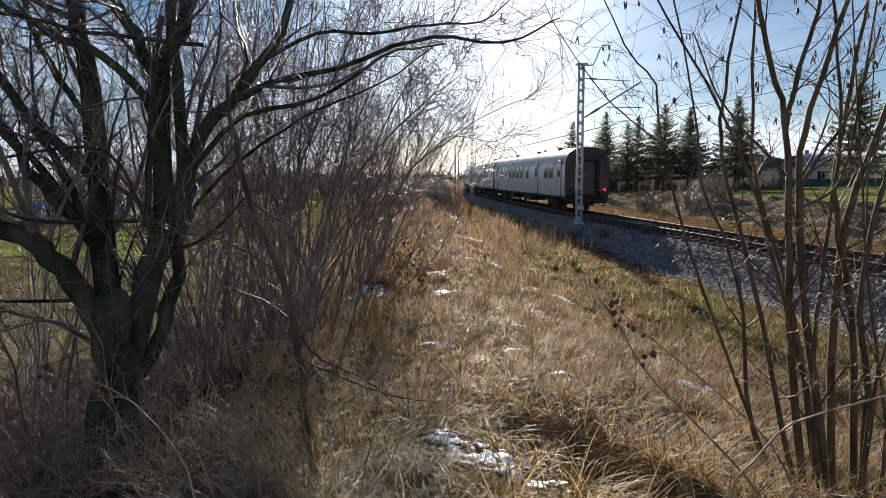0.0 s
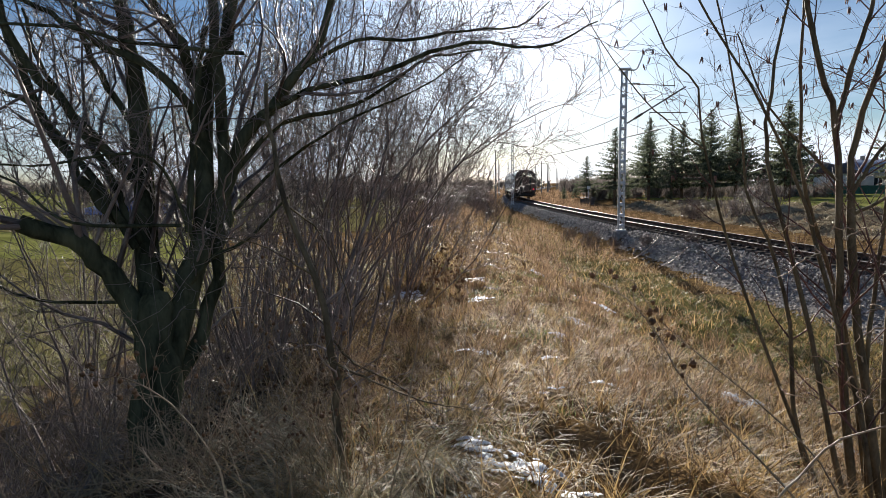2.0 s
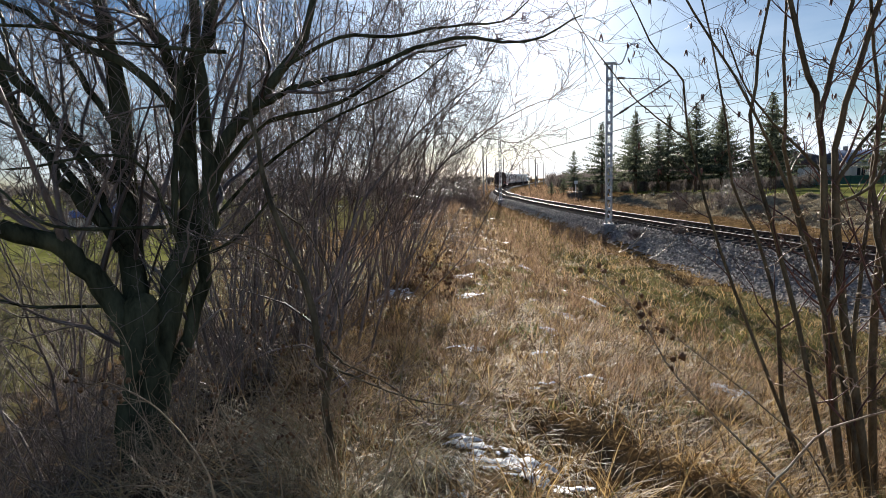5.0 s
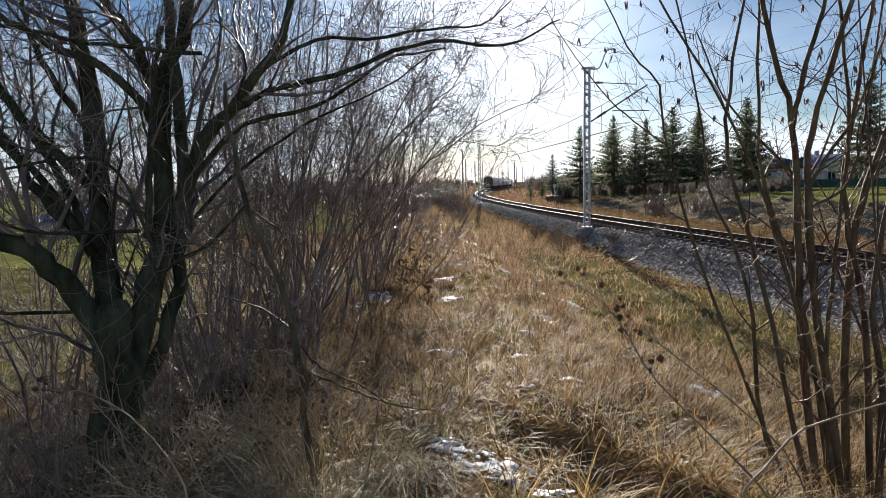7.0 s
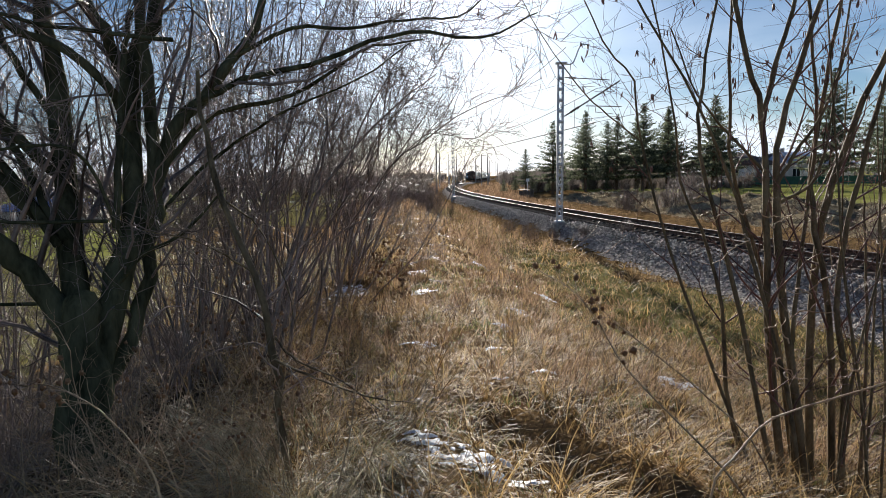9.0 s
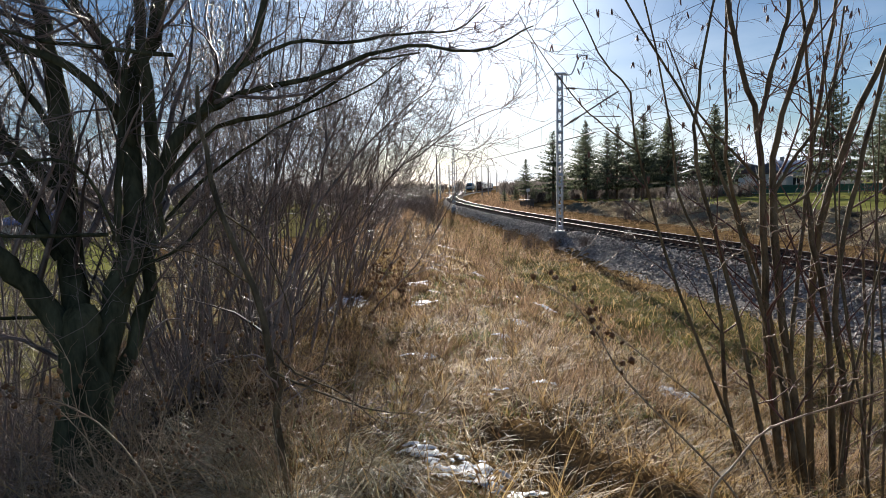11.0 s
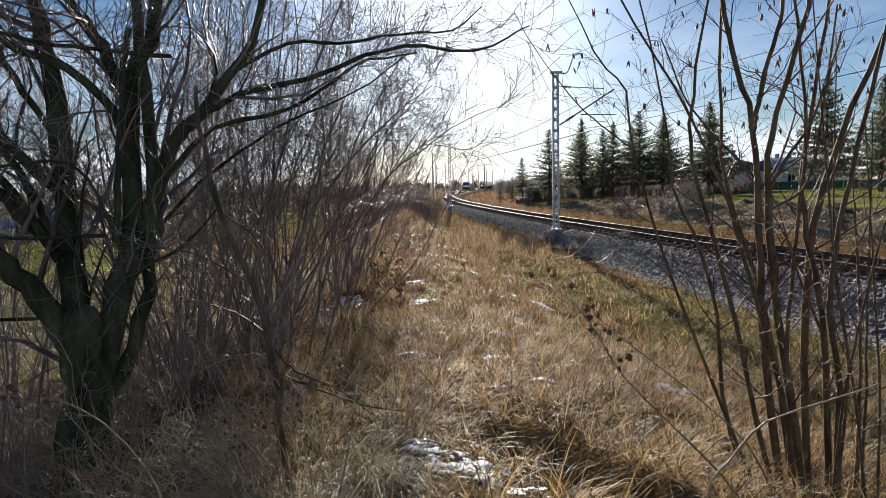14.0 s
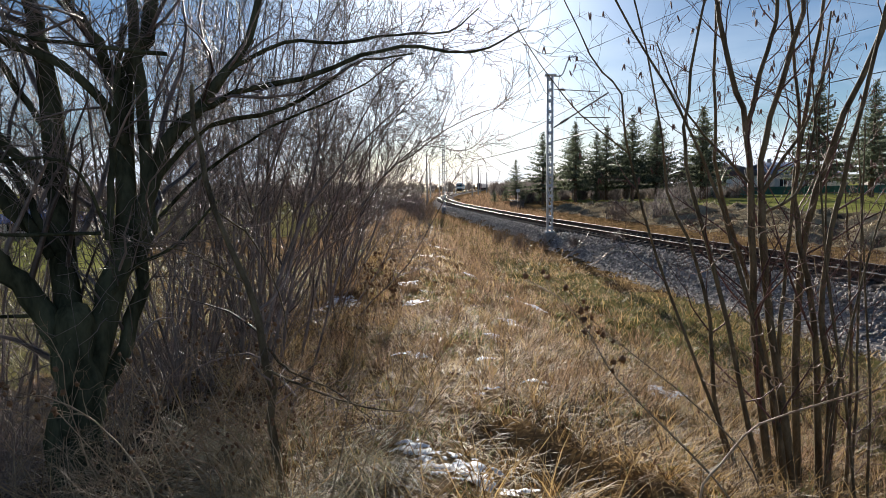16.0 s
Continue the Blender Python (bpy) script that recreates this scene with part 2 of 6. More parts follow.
# ---- mesh building ----
class Geo:
    """Collects vertices and quads."""

    def __init__(self):
        self.v, self.f, self.n = [], [], 0

    def add(self, v, f):
        self.v.append(np.asarray(v, float).reshape(-1, 3))
        self.f.append(np.asarray(f, int).reshape(-1, 4) + self.n)
        self.n += len(self.v[-1])

    def box(self, x0, y0, z0, x1, y1, z1, m=None):
        v = np.array([(x, y, z) for x in (x0, x1) for y in (y0, y1) for z in (z0, z1)], float)
        if m is not None:
            v = np.array([m @ Vector(p) for p in v])
        self.add(v, [(0, 1, 3, 2), (4, 6, 7, 5), (0, 4, 5, 1), (2, 3, 7, 6), (0, 2, 6, 4), (1, 5, 7, 3)])

    def tubes(self, pts, rad, sides=5):
        """pts (n, k, 3), rad (n, k): n round tubes of k rings."""
        pts, rad = np.asarray(pts, float), np.asarray(rad, float)
        n, k, _ = pts.shape
        tan = np.gradient(pts, axis=1)
        tan /= np.linalg.norm(tan, axis=2, keepdims=True) + 1e-9
        ref = np.where(np.abs(tan[:, :1, 2:3]) > 0.8, np.array([[[1.0, 0.1, 0.0]]]), np.array([[[0.1, 0.05, 1.0]]]))
        a = np.cross(tan, np.broadcast_to(ref, tan.shape))
        a /= np.linalg.norm(a, axis=2, keepdims=True) + 1e-9
        b = np.cross(tan, a)
        ang = np.arange(sides) / sides * 2 * np.pi
        ring = a[:, :, None] * np.cos(ang)[None, None, :, None] + b[:, :, None] * np.sin(ang)[None, None, :, None]
        v = pts[:, :, None] + ring * rad[:, :, None, None]
        i = np.arange(n)[:, None, None] * k * sides
        j = np.arange(k - 1)[None, :, None] * sides
        s = np.arange(sides)[None, None, :]
        s2 = (s + 1) % sides
        f = np.stack([i + j + s, i + j + s2, i + j + sides + s2, i + j + sides + s], -1)
        self.add(v, f)

    def rod(self, a, b, r, sides=6, r2=None):
        self.tubes(np.array([[a, b]], float), np.array([[r, r if r2 is None else r2]]), sides)
        o = self.n - 2 * sides
        if sides == 6:
            for q in (0, 6):
                self.f.append(np.array([(o + q, o + q + 1, o + q + 2, o + q + 3), (o + q, o + q + 3, o + q + 4, o + q + 5)]))

    def mesh(self, name, mat, smooth=False):
        me = bpy.data.meshes.new(name)
        v, f = np.concatenate(self.v), np.concatenate(self.f)
        me.vertices.add(len(v))
        me.vertices.foreach_set("co", v.astype(np.float32).ravel())
        me.loops.add(f.size)
        me.loops.foreach_set("vertex_index", f.astype(np.int32).ravel())
        me.polygons.add(len(f))
        me.polygons.foreach_set("loop_start", np.arange(0, f.size, 4, dtype=np.int32))
        me.update(calc_edges=True)
        me.validate()
        me.materials.append(mat)
        if smooth:
            me.polygons.foreach_set("use_smooth", np.ones(len(me.polygons), bool))
        return me


JOINED = {"branchwork", "nodes", "crown"}


def part(name, geo, mat, parent, label="", smooth=False):
    ob = new(name, geo.mesh(name, mat, smooth) if isinstance(geo, Geo) else geo)
    ob.parent = parent
    if label:
        tagged(ob, label)
    if name in JOINED:
        tagged(ob, kind="stuff")
    return ob


def bevel_box(x0, y0, z0, x1, y1, z1, mat, name, b=0.02):
    bm = bmesh.new()
    bmesh.ops.create_cube(bm, size=1)
    bmesh.ops.scale(bm, vec=(x1 - x0, y1 - y0, z1 - z0), verts=bm.verts)
    bmesh.ops.translate(bm, vec=((x0 + x1) / 2, (y0 + y1) / 2, (z0 + z1) / 2), verts=bm.verts)
    bmesh.ops.bevel(bm, geom=bm.edges[:], offset=b, segments=1, affect="EDGES")
    me = bpy.data.meshes.new(name)
    bm.to_mesh(me)
    bm.free()
    me.materials.append(mat)
    return me


RNG = np.random.default_rng(7)


def smooth_path(points, k):
    """A Catmull-Rom curve of k points through the given ones."""
    p = np.array(points, float)
    p = np.vstack([2 * p[0] - p[1], p, 2 * p[-1] - p[-2]])
    out = []
    for s in np.linspace(0, len(p) - 3 - 1e-6, k):
        i, u = int(s), s - int(s)
        a, b, c, d = p[i:i + 4]
        out.append(0.5 * (2 * b + (c - a) * u + (2 * a - 5 * b + 4 * c - d) * u ** 2 + (3 * b - a - 3 * c + d) * u ** 3))
    return np.array(out)


def grow(start, way, length, k, wander, lift, rng):
    """n crooked shoots of k points each."""
    n = len(start)
    pts = np.zeros((n, k, 3))
    pts[:, 0] = start
    d = way / (np.linalg.norm(way, axis=1, keepdims=True) + 1e-9)
    for i in range(1, k):
        d = d + rng.normal(0, wander, (n, 3)) + np.array([0, 0, lift])
        d /= np.linalg.norm(d, axis=1, keepdims=True)
        pts[:, i] = pts[:, i - 1] + d * (length / (k - 1))[:, None]
    return pts


def sprout(pts, rad, per, angle, rng, first=0.2, last=1.0):
    """Where and whither side shoots leave their parents: start, way, the parent's radius there, how far along."""
    n, k, _ = pts.shape
    idx = np.repeat(np.arange(n), per)
    s = rng.uniform(first, last, len(idx))
    f = s * (k - 1)
    i = np.minimum(f.astype(int), k - 2)
    u = (f - i)[:, None]
    start = pts[idx, i] * (1 - u) + pts[idx, i + 1] * u
    tan = pts[idx, i + 1] - pts[idx, i]
    tan /= np.linalg.norm(tan, axis=1, keepdims=True) + 1e-9
    side = np.cross(tan, rng.normal(0, 1, tan.shape))
    side /= np.linalg.norm(side, axis=1, keepdims=True) + 1e-9
    a = rng.normal(angle, 0.18, len(idx))[:, None]
    r = rad[idx, i] * (1 - u[:, 0]) + rad[idx, i + 1] * u[:, 0]
    return start, tan * np.cos(a) + side * np.sin(a), r, s


def taper(r0, r1, k):
    return r0[:, None] + (r1 - r0)[:, None] * np.linspace(0, 1, k)[None, :]


# ---- lie of the land ----
def track_x(y):
    y = np.asarray(y, float)
    bend = 1.7 + (y - 110.0) ** 2 / 1100.0
    return np.where(y < 175.0, bend, 1.7 + 65.0 ** 2 / 1100.0 + (y - 175.0) * 65.0 / 550.0)


def siding_x(y):
    s = np.clip((np.asarray(y, float) - 150.0) / 80.0, 0, 1)
    return track_x(y) - 5.4 * s * s * (3 - 2 * s)


def step(a, b, x):
    s = np.clip((x - a) / (b - a), 0, 1)
    return s * s * (3 - 2 * s)


def bumps(x, y, size, seed=0.0):
    """Soft hillocks of about that size, -1 to 1."""
    x, y = x / size, y / size
    return (np.sin(2.1 * x + 1.3 * np.sin(1.7 * y + seed) + seed) + np.sin(2.3 * y + 1.5 * np.sin(1.9 * x - seed) + 2 * seed)
            + 0.6 * np.sin(4.3 * x - 3.1 * y + 1.1 * np.sin(2.7 * y) + 3 * seed)) / 2.6


def crest_x(y):
    return -0.7 - 0.02 * np.clip(y, 0, 60)


def land(x, y):
    x, y = np.broadcast_arrays(np.asarray(x, float), np.asarray(y, float))
    u = track_x(y) - x
    uc = track_x(y) - crest_x(y)
    crest = np.interp(y, [-10, 0, 2, 5, 12, 40, 110, 200], [0.5, 0.5, 0.42, 0.16, -0.18, -0.55, -0.75, -0.85])
    z = np.where(u > 0, -0.30 - 0.75 * step(1.2, 2.6, u), -0.30 - 0.62 * step(1.75, 3.4, -u))
    rise = step(6.2, np.maximum(uc - 0.6, 6.8), u)
    z = np.where(u > 3.6, -1.05 + (crest + 1.05) * rise, z)
    z = z - (crest + 1.25) * step(uc + 0.6, uc + 4.5, u) * (u > uc)
    bank = step(-9.0, -17.0, u) * (1.0 - 0.5 * step(58, 80, y))
    z = z + bank
    rough = np.clip((np.abs(u) - 3.4) / 2.0, 0, 1)
    z = z + rough * (0.07 * bumps(x, y, 0.9) + 0.055 * bumps(x, y, 0.35, 2.0)) * np.where(np.abs(u) < 40, 1, 0.4)
    tuss = step(-9.5, -11, u) * step(-22, -17, u) * (y < 75)
    z = z + tuss * (0.34 * bumps(x, y, 1.8, 1.0) + 0.22 * bumps(x, y, 0.9, 4.0))
    # a turf ledge before the camera's feet, a bare root clump by the bushes
    d = -0.80 * (x - 1.1) - 0.60 * (y - 3.6) + 0.1 * bumps(x, y, 0.4, 3.0)
    s = 0.60 * (x - 1.1) - 0.80 * (y - 3.6)
    lip = step(-0.9, -0.4, s) * step(1.7, 1.2, s) * (0.75 + 0.35 * bumps(s, s * 0.3, 0.3))
    z = z + lip * (0.13 * step(-0.9, -0.1, d) * step(0.02, -0.06, d) - 0.27 * step(-0.06, 0.10, d) * step(0.85, 0.25, d))
    z = z - 0.22 * np.exp(-(((x - 5.75) / 0.6) ** 2 + ((y - 30.1) / 0.7) ** 2))
    z = z + 0.28 * np.exp(-(((x + 1.5) / 0.5) ** 2 + ((y - 11.4) / 0.5) ** 2))
    return z


def spread_lines(parts):
    out = []
    for a, b, n in parts:
        out.extend(np.linspace(a, b, n, endpoint=False))
    return np.array(out + [parts[-1][1]])


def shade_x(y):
    """Where the bare soil under the thicket begins, coloured dark for the thicket's shade."""
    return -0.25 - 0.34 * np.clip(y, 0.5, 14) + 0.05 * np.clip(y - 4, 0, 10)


def stone_edge(y):
    return np.interp(y, [12, 20, 30, 60], [3.1, 2.7, 1.95, 1.95])


def build_ground():
    us = np.concatenate([-np.geomspace(26, 1800, 34)[::-1], spread_lines([(-25.5, -4, 66), (-4, 4, 34), (4, 18, 64), (18, 26, 20)]), np.geomspace(26.5, 1800, 34)])
    ys = np.concatenate([spread_lines([(-60, -6, 14), (-6, 16, 96), (16, 45, 64), (45, 120, 60), (120, 260, 50)]), np.geomspace(264, 2600, 40)])
    U, Y = np.meshgrid(us, ys)
    X = track_x(Y) - U
    Z = land(X, Y)
    ny, nu = U.shape
    i, j = np.meshgrid(np.arange(ny - 1), np.arange(nu - 1), indexing="ij")
    a = i * nu + j
    g = Geo()
    g.add(np.stack([X, Y, Z], -1), np.stack([a, a + nu, a + nu + 1, a + 1], -1))
    me = g.mesh("ground", M_SOIL, True)
    for m in (M_BALLAST, M_MOSS, M_FIELD, M_PALE, M_SHADE_SOIL):
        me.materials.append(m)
    uc = (U[:-1, :-1] + U[1:, 1:]) / 2
    yc = (Y[:-1, :-1] + Y[1:, 1:]) / 2
    xc = track_x(yc) - uc
    edge = 0.35 * bumps(xc, yc, 1.3)
    slot = np.zeros(uc.shape, np.int32)
    slot[(np.abs(uc) < stone_edge(yc) + edge)] = 1
    slot[(uc > stone_edge(yc) + edge) & (uc < 6.6 + 2 * edge) & (yc < 60)] = 2
    slot[(uc > stone_edge(yc) + edge) & (uc < stone_edge(yc) + 1.0 + 2 * edge) & (yc > 16)] = 0
    slot[(uc < -9.8 + edge) & (yc < 78)] = 4
    slot[(uc < -17.5) & (uc > -400) & (yc > 25) & (yc < 160)] = 3
    slot[(uc < -60) & (yc > -60)] = 3
    slot[(xc < -7) & (uc > 14)] = 2
    slot[(xc < -0.47 * yc) & (uc > 14) & (yc > 26) & (yc < 42)] = 3
    slot[(xc > -0.47 * yc) & (xc < -7) & (uc > 14) & (yc > 8) & (yc < 42)] = 0
    slot[(xc < -30) & (uc > 14) & (yc > 60)] = 3
    # under the thicket the shade is painted on as a dark soil slot
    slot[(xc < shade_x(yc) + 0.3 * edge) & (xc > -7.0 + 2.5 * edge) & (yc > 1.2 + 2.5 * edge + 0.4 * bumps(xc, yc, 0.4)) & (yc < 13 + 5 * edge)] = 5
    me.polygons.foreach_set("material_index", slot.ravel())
    tagged(new("ground", me), "winter ground of matted straw grass, moss and fields", "ground", kind="structure")


build_ground()


# ---- railway ----
def sweep(profile, xs, ys, zs, off):
    """A profile (list of (across, up)) swept along the line xs, ys at an offset across."""
    tx, ty = np.gradient(xs), np.gradient(ys)
    l = np.hypot(tx, ty)
    nx, ny = ty / l, -tx / l
    g = Geo()
    p = np.array(profile)
    v = np.stack([xs[:, None] + nx[:, None] * (off + p[:, 0]), ys[:, None] + ny[:, None] * (off + p[:, 0]), zs[:, None] + np.broadcast_to(p[:, 1], (len(xs), len(p)))], -1)
    k, m = len(xs), len(p)
    i, j = np.meshgrid(np.arange(k - 1), np.arange(m), indexing="ij")
    j2 = (j + 1) % m
    g.add(v, np.stack([i * m + j, i * m + j2, (i + 1) * m + j2, (i + 1) * m + j], -1))
    return g


GAUGE = 0.75 / UNIT
RAIL_SIDE = [(-0.07, -0.165), (0.07, -0.165), (0.07, -0.15), (0.012, -0.13), (0.012, -0.045), (0.034, -0.035), (0.034, -0.006), (-0.034, -0.006), (-0.034, -0.035), (-0.012, -0.045), (-0.012, -0.13), (-0.07, -0.15)]
RAIL_HEAD = [(-0.030, -0.006), (0.030, -0.006), (0.026, 0.0), (-0.026, 0.0)]


def build_track(name, line, y0, y1, label, sleepers):
    root = tagged(new(name), label, "railway track")
    ys = np.concatenate([np.arange(y0, min(120, y1), 2.0), np.arange(max(120, y0), y1, 6.0)])
    xs = line(ys)
    for side in (-GAUGE, GAUGE):
        r = part("rail", sweep(RAIL_SIDE, xs, ys, 0 * ys, side), M_RAIL, root, "rusty brown steel rail")
        part("rail_head", sweep(RAIL_HEAD, xs, ys, 0 * ys, side), M_RAILTOP, r, "polished bright running surface")
    me = bevel_box(-1.3 / UNIT, -0.12, -0.33, 1.3 / UNIT, 0.12, -0.165, M_SLEEPER, "sleeper", 0.02)
    clip = Geo()
    clip.box(-0.045, -0.08, -0.165, 0.045, 0.08, -0.12)
    clip_me = clip.mesh("rail_clip", M_UNDER)
    y = y0 + 0.5
    for i in range(sleepers):
        a = math.atan2(float(line(y + 0.5) - line(y - 0.5)), 1.0)
        ob = part("sleeper", me, None, root)
        ob.matrix_local = pose(float(line(y)), y, 0, 0, 0, -math.degrees(a))
        if 44 < i < 110:
            for s in (-GAUGE - 0.12, -GAUGE + 0.12, GAUGE - 0.12, GAUGE + 0.12):
                part("rail_clip", clip_me, None, ob).location = (s, 0, 0)
        y += 0.53 if sleepers > 100 else 1.2
    return root


build_track("railway_track", track_x, -30, 520, "single railway track on grey ballast curving away", 300)
build_track("siding_track", siding_x, 152, 520, "second track branching towards the far station", 60)


def build_ballast():
    rng = np.random.default_rng(3)
    n = 56000
    y = 8 + 62 * rng.random(n) ** 1.5
    u = rng.uniform(-3.0, 3.3, n)
    keep = ~((np.abs(np.abs(u) - GAUGE) < 0.09)) & (u < stone_edge(y) + rng.normal(0, 0.18, n))
    y, u = y[keep], u[keep]
    n = len(y)
    x = track_x(y) - u
    z = land(x, y) + np.where(np.abs(u) < 1.75, 0.04, 0.0) + rng.uniform(-0.01, 0.03, n)
    base = np.array([(-1, -1, -1), (1, -1, -1), (1, 1, -1), (-1, 1, -1), (-0.7, -0.6, 0.8), (0.6, -0.7, 1), (0.7, 0.6, 0.7), (-0.6, 0.7, 1)], float)
    faces = np.array([(0, 1, 5, 4), (1, 2, 6, 5), (2, 3, 7, 6), (3, 0, 4, 7), (4, 5, 6, 7)])
    size = rng.uniform(0.012, 0.028, n) * (1 + y / 100)
    v = base[None] * size[:, None, None] * rng.uniform(0.6, 1.35, (n, 8, 1)) * np.array([1.2, 1, 0.75])
    a = rng.uniform(0, 6.3, n)
    c, s = np.cos(a)[:, None], np.sin(a)[:, None]
    v = np.stack([v[..., 0] * c - v[..., 1] * s, v[..., 0] * s + v[..., 1] * c, v[..., 2] + 0.3 * v[..., 0] * rng.normal(0, 1, (n, 1))], -1)
    v += np.stack([x, y, z], -1)[:, None]
    g = Geo()
    g.add(v, faces[None] + 8 * np.arange(n)[:, None, None])
    tagged(new("ballast_stones", g.mesh("ballast_stones", M_STONE)), "loose crushed grey ballast stones along the track", "ballast", kind="stuff")


build_ballast()

CONTACT, MESSENGER = 4.5, 6.1


def build_mast():
    """A lattice mast with its origin at the foot of the steel; its arm reaches towards +x."""
    root = tagged(new("catenary_mast"), "galvanised lattice catenary mast on a concrete block", "catenary mast", "masts along the track")
    part("footing", bevel_box(-0.3, -0.3, -1.0, 0.3, 0.3, 0.0, M_CONCRETE, "footing", 0.04), None, root, "weathered concrete footing block")
    part("foot_plate", bevel_box(-0.22, -0.2, 0.0, 0.22, 0.2, 0.08, M_GALV, "foot_plate", 0.015), None, root)
    H = 7.72
    for s in (-1, 1):
        g = Geo()
        g.box(s * 0.115 - 0.04, -0.09, 0.05, s * 0.115 + 0.04, -0.075, H)
        g.box(s * 0.115 - 0.04, 0.075, 0.05, s * 0.115 + 0.04, 0.09, H)
        g.box(s * 0.15 - 0.01, -0.09, 0.05, s * 0.15 + 0.01, 0.09, H)
        part("leg", g, M_GALV, root)
    n = 15
    for i in range(n):
        z = 0.25 + i * (H - 0.5) / (n - 1)
        g = Geo()
        g.box(-0.115, -0.10, z - 0.075, 0.115, 0.10, z + 0.075)
        part("batten", g, M_GALV, root)
        if i < n - 1:
            g = Geo()
            q = 0.085 if i % 2 else -0.085
            g.rod((-q, -0.095, z + 0.06), (q, -0.095, z + (H - 0.5) / (n - 1) - 0.06), 0.016)
            part("lacing_bar", g, M_GALV, root)
    g = Geo()
    g.box(-0.25, -0.13, H - 0.1, 0.3, 0.13, H)
    pts = smooth_path([(0.2, 0, H - 0.1), (0.55, 0, H - 0.08), (0.72, 0, H + 0.2), (0.95, 0, H + 0.75), (1.35, 0, H + 0.82)], 12)
    g.tubes(pts[None], np.full((1, 12), 0.035), 6)
    bracket = part("bracket", g, M_GALV, root, "bent steel feeder bracket at the mast head")
    g = Geo()
    for k in range(4):
        g.rod((1.32, 0, H + 0.62 + k * 0.05), (1.32, 0, H + 0.65 + k * 0.05), 0.06)
    part("insulator", g, M_INSUL, bracket)
    tip = (2.9, 0, 6.82)
    g = Geo()
    g.rod((0.2, 0, 7.0), (2.4, 0, 6.86), 0.022)
    part("tie_rod", g, M_WIRE, root)
    g = Geo()
    for k in range(6):
        g.rod((0.42 + k * 0.06, 0, 6.985 - k * 0.004), (0.45 + k * 0.06, 0, 6.983 - k * 0.004), 0.065)
    part("tie_insulator", g, M_INSUL, root)
    g = Geo()
    g.rod((0.2, 0, 5.15), tip, 0.04)
    part("strut", g, M_WIRE, root, "slanting cantilever tube")
    g = Geo()
    for k in range(6):
        q = 0.12 + k * 0.025
        a = np.array((0.2, 0, 5.15)) * (1 - q) + np.array(tip) * q
        g.rod(a, a + np.array([0.03, 0, 0.018]), 0.075)
    part("strut_insulator", g, M_INSUL, root)
    g = Geo()
    g.rod((1.25, 0, 5.64), (3.0, 0, 5.60), 0.025)
    g.rod((1.7, 0, 5.62), (1.75, 0, 5.3), 0.015)
    g.rod((1.75, 0, 5.34), (2.6, 0, 5.24), 0.016)
    part("steady_arm", g, M_WIRE, root)
    return root


MASTS = [(5.86, 30.5), (1.23, 70.0)]
first = build_mast()
first.matrix_basis = pose(5.86, 30.5, -0.35, 0, 0, 2)
copy_thing(first, pose(1.23, 70.0, -0.38, 0, 0, 0))
for y, dx in ((160, -2.5), (212, -2.6), (-12, -2.3)):
    copy_thing(first, pose(float(track_x(y)) + dx, y, -0.38, 0, 0, -6))


def build_pole():
    root = tagged(new("station_pole"), "tall grey concrete pole with a short lamp arm", "pole", "poles by the station")
    g = Geo()
    g.tubes(np.array([[(0, 0, -0.6), (0, 0, 4), (0, 0, 8.4)]], float), np.array([[0.17, 0.14, 0.1]]), 8)
    part("shaft", g, M_CONCRETE, root)
    g = Geo()
    g.tubes(smooth_path([(0, 0, 8.3), (0.3, 0, 8.7), (1.1, 0, 8.85)], 7)[None], np.full((1, 7), 0.035), 6)
    part("arm", g, M_GALV, root)
    part("lamp_head", bevel_box(1.0, -0.12, 8.76, 1.6, 0.12, 8.9, M_GALV, "lamp_head", 0.03), None, root)
    return root


pole = build_pole()
pole.matrix_basis = pose(-1.1, 109, -0.9)
for x, y, a in ((-0.8, 146, 0), (3.6, 168, 0), (10.6, 205, 200), (10.2, 166, 180), (12.6, 176, 180), (13.6, 192, 180), (17.5, 236, 180), (21.0, 250, 180), (12.0, 262, 0), (25.0, 290, 180), (17.5, 330, 0)):
    copy_thing(pole, pose(x, y, -0.9, 0, 0, a))


def build_wires():
    root = tagged(new("overhead_line"), "thin overhead contact wires with droppers above the track", "overhead wire")
    sup = [-12.0, 30.5, 70.0, 109.0, 160.0, 212.0, 262.0, 330.0, 420.0]
    for a, b in zip(sup[:-1], sup[1:]):
        ys = np.linspace(a, b, 13)
        s = (ys - a) / (b - a)
        xs = track_x(a) * (1 - s) + track_x(b) * s + 0.15
        g = Geo()
        g.tubes(np.stack([xs, ys, np.full(13, CONTACT)], -1)[None], np.full((1, 13), 0.03 if a > 0 else 0.012), 5)
        part("contact_wire", g, M_WIRE, root)
        g = Geo()
        zm = MESSENGER - 0.55 * 4 * s * (1 - s)
        g.tubes(np.stack([xs, ys, zm], -1)[None], np.full((1, 13), 0.02 if a > 0 else 0.009), 5)
        part("messenger_wire", g, M_WIRE, root)
        for k in range(1, 12, 2):
            g = Geo()
            g.rod((xs[k], ys[k], CONTACT), (xs[k], ys[k], zm[k]), 0.011, 4)
            part("dropper", g, M_WIRE, root)
        g = Geo()
        zf = 8.05 - 0.6 * 4 * s * (1 - s)
        fx = (track_x(a) - 1.0) * (1 - s) + (track_x(b) - 1.0) * s
        if a == 30.5:
            fx = fx - 0.35 * (1 - s)
        g.tubes(np.stack([fx, ys, zf], -1)[None], np.full((1, 13), 0.02 if a > 0 else 0.009), 5)
        part("feeder_wire", g, M_WIRE, root)


build_wires()


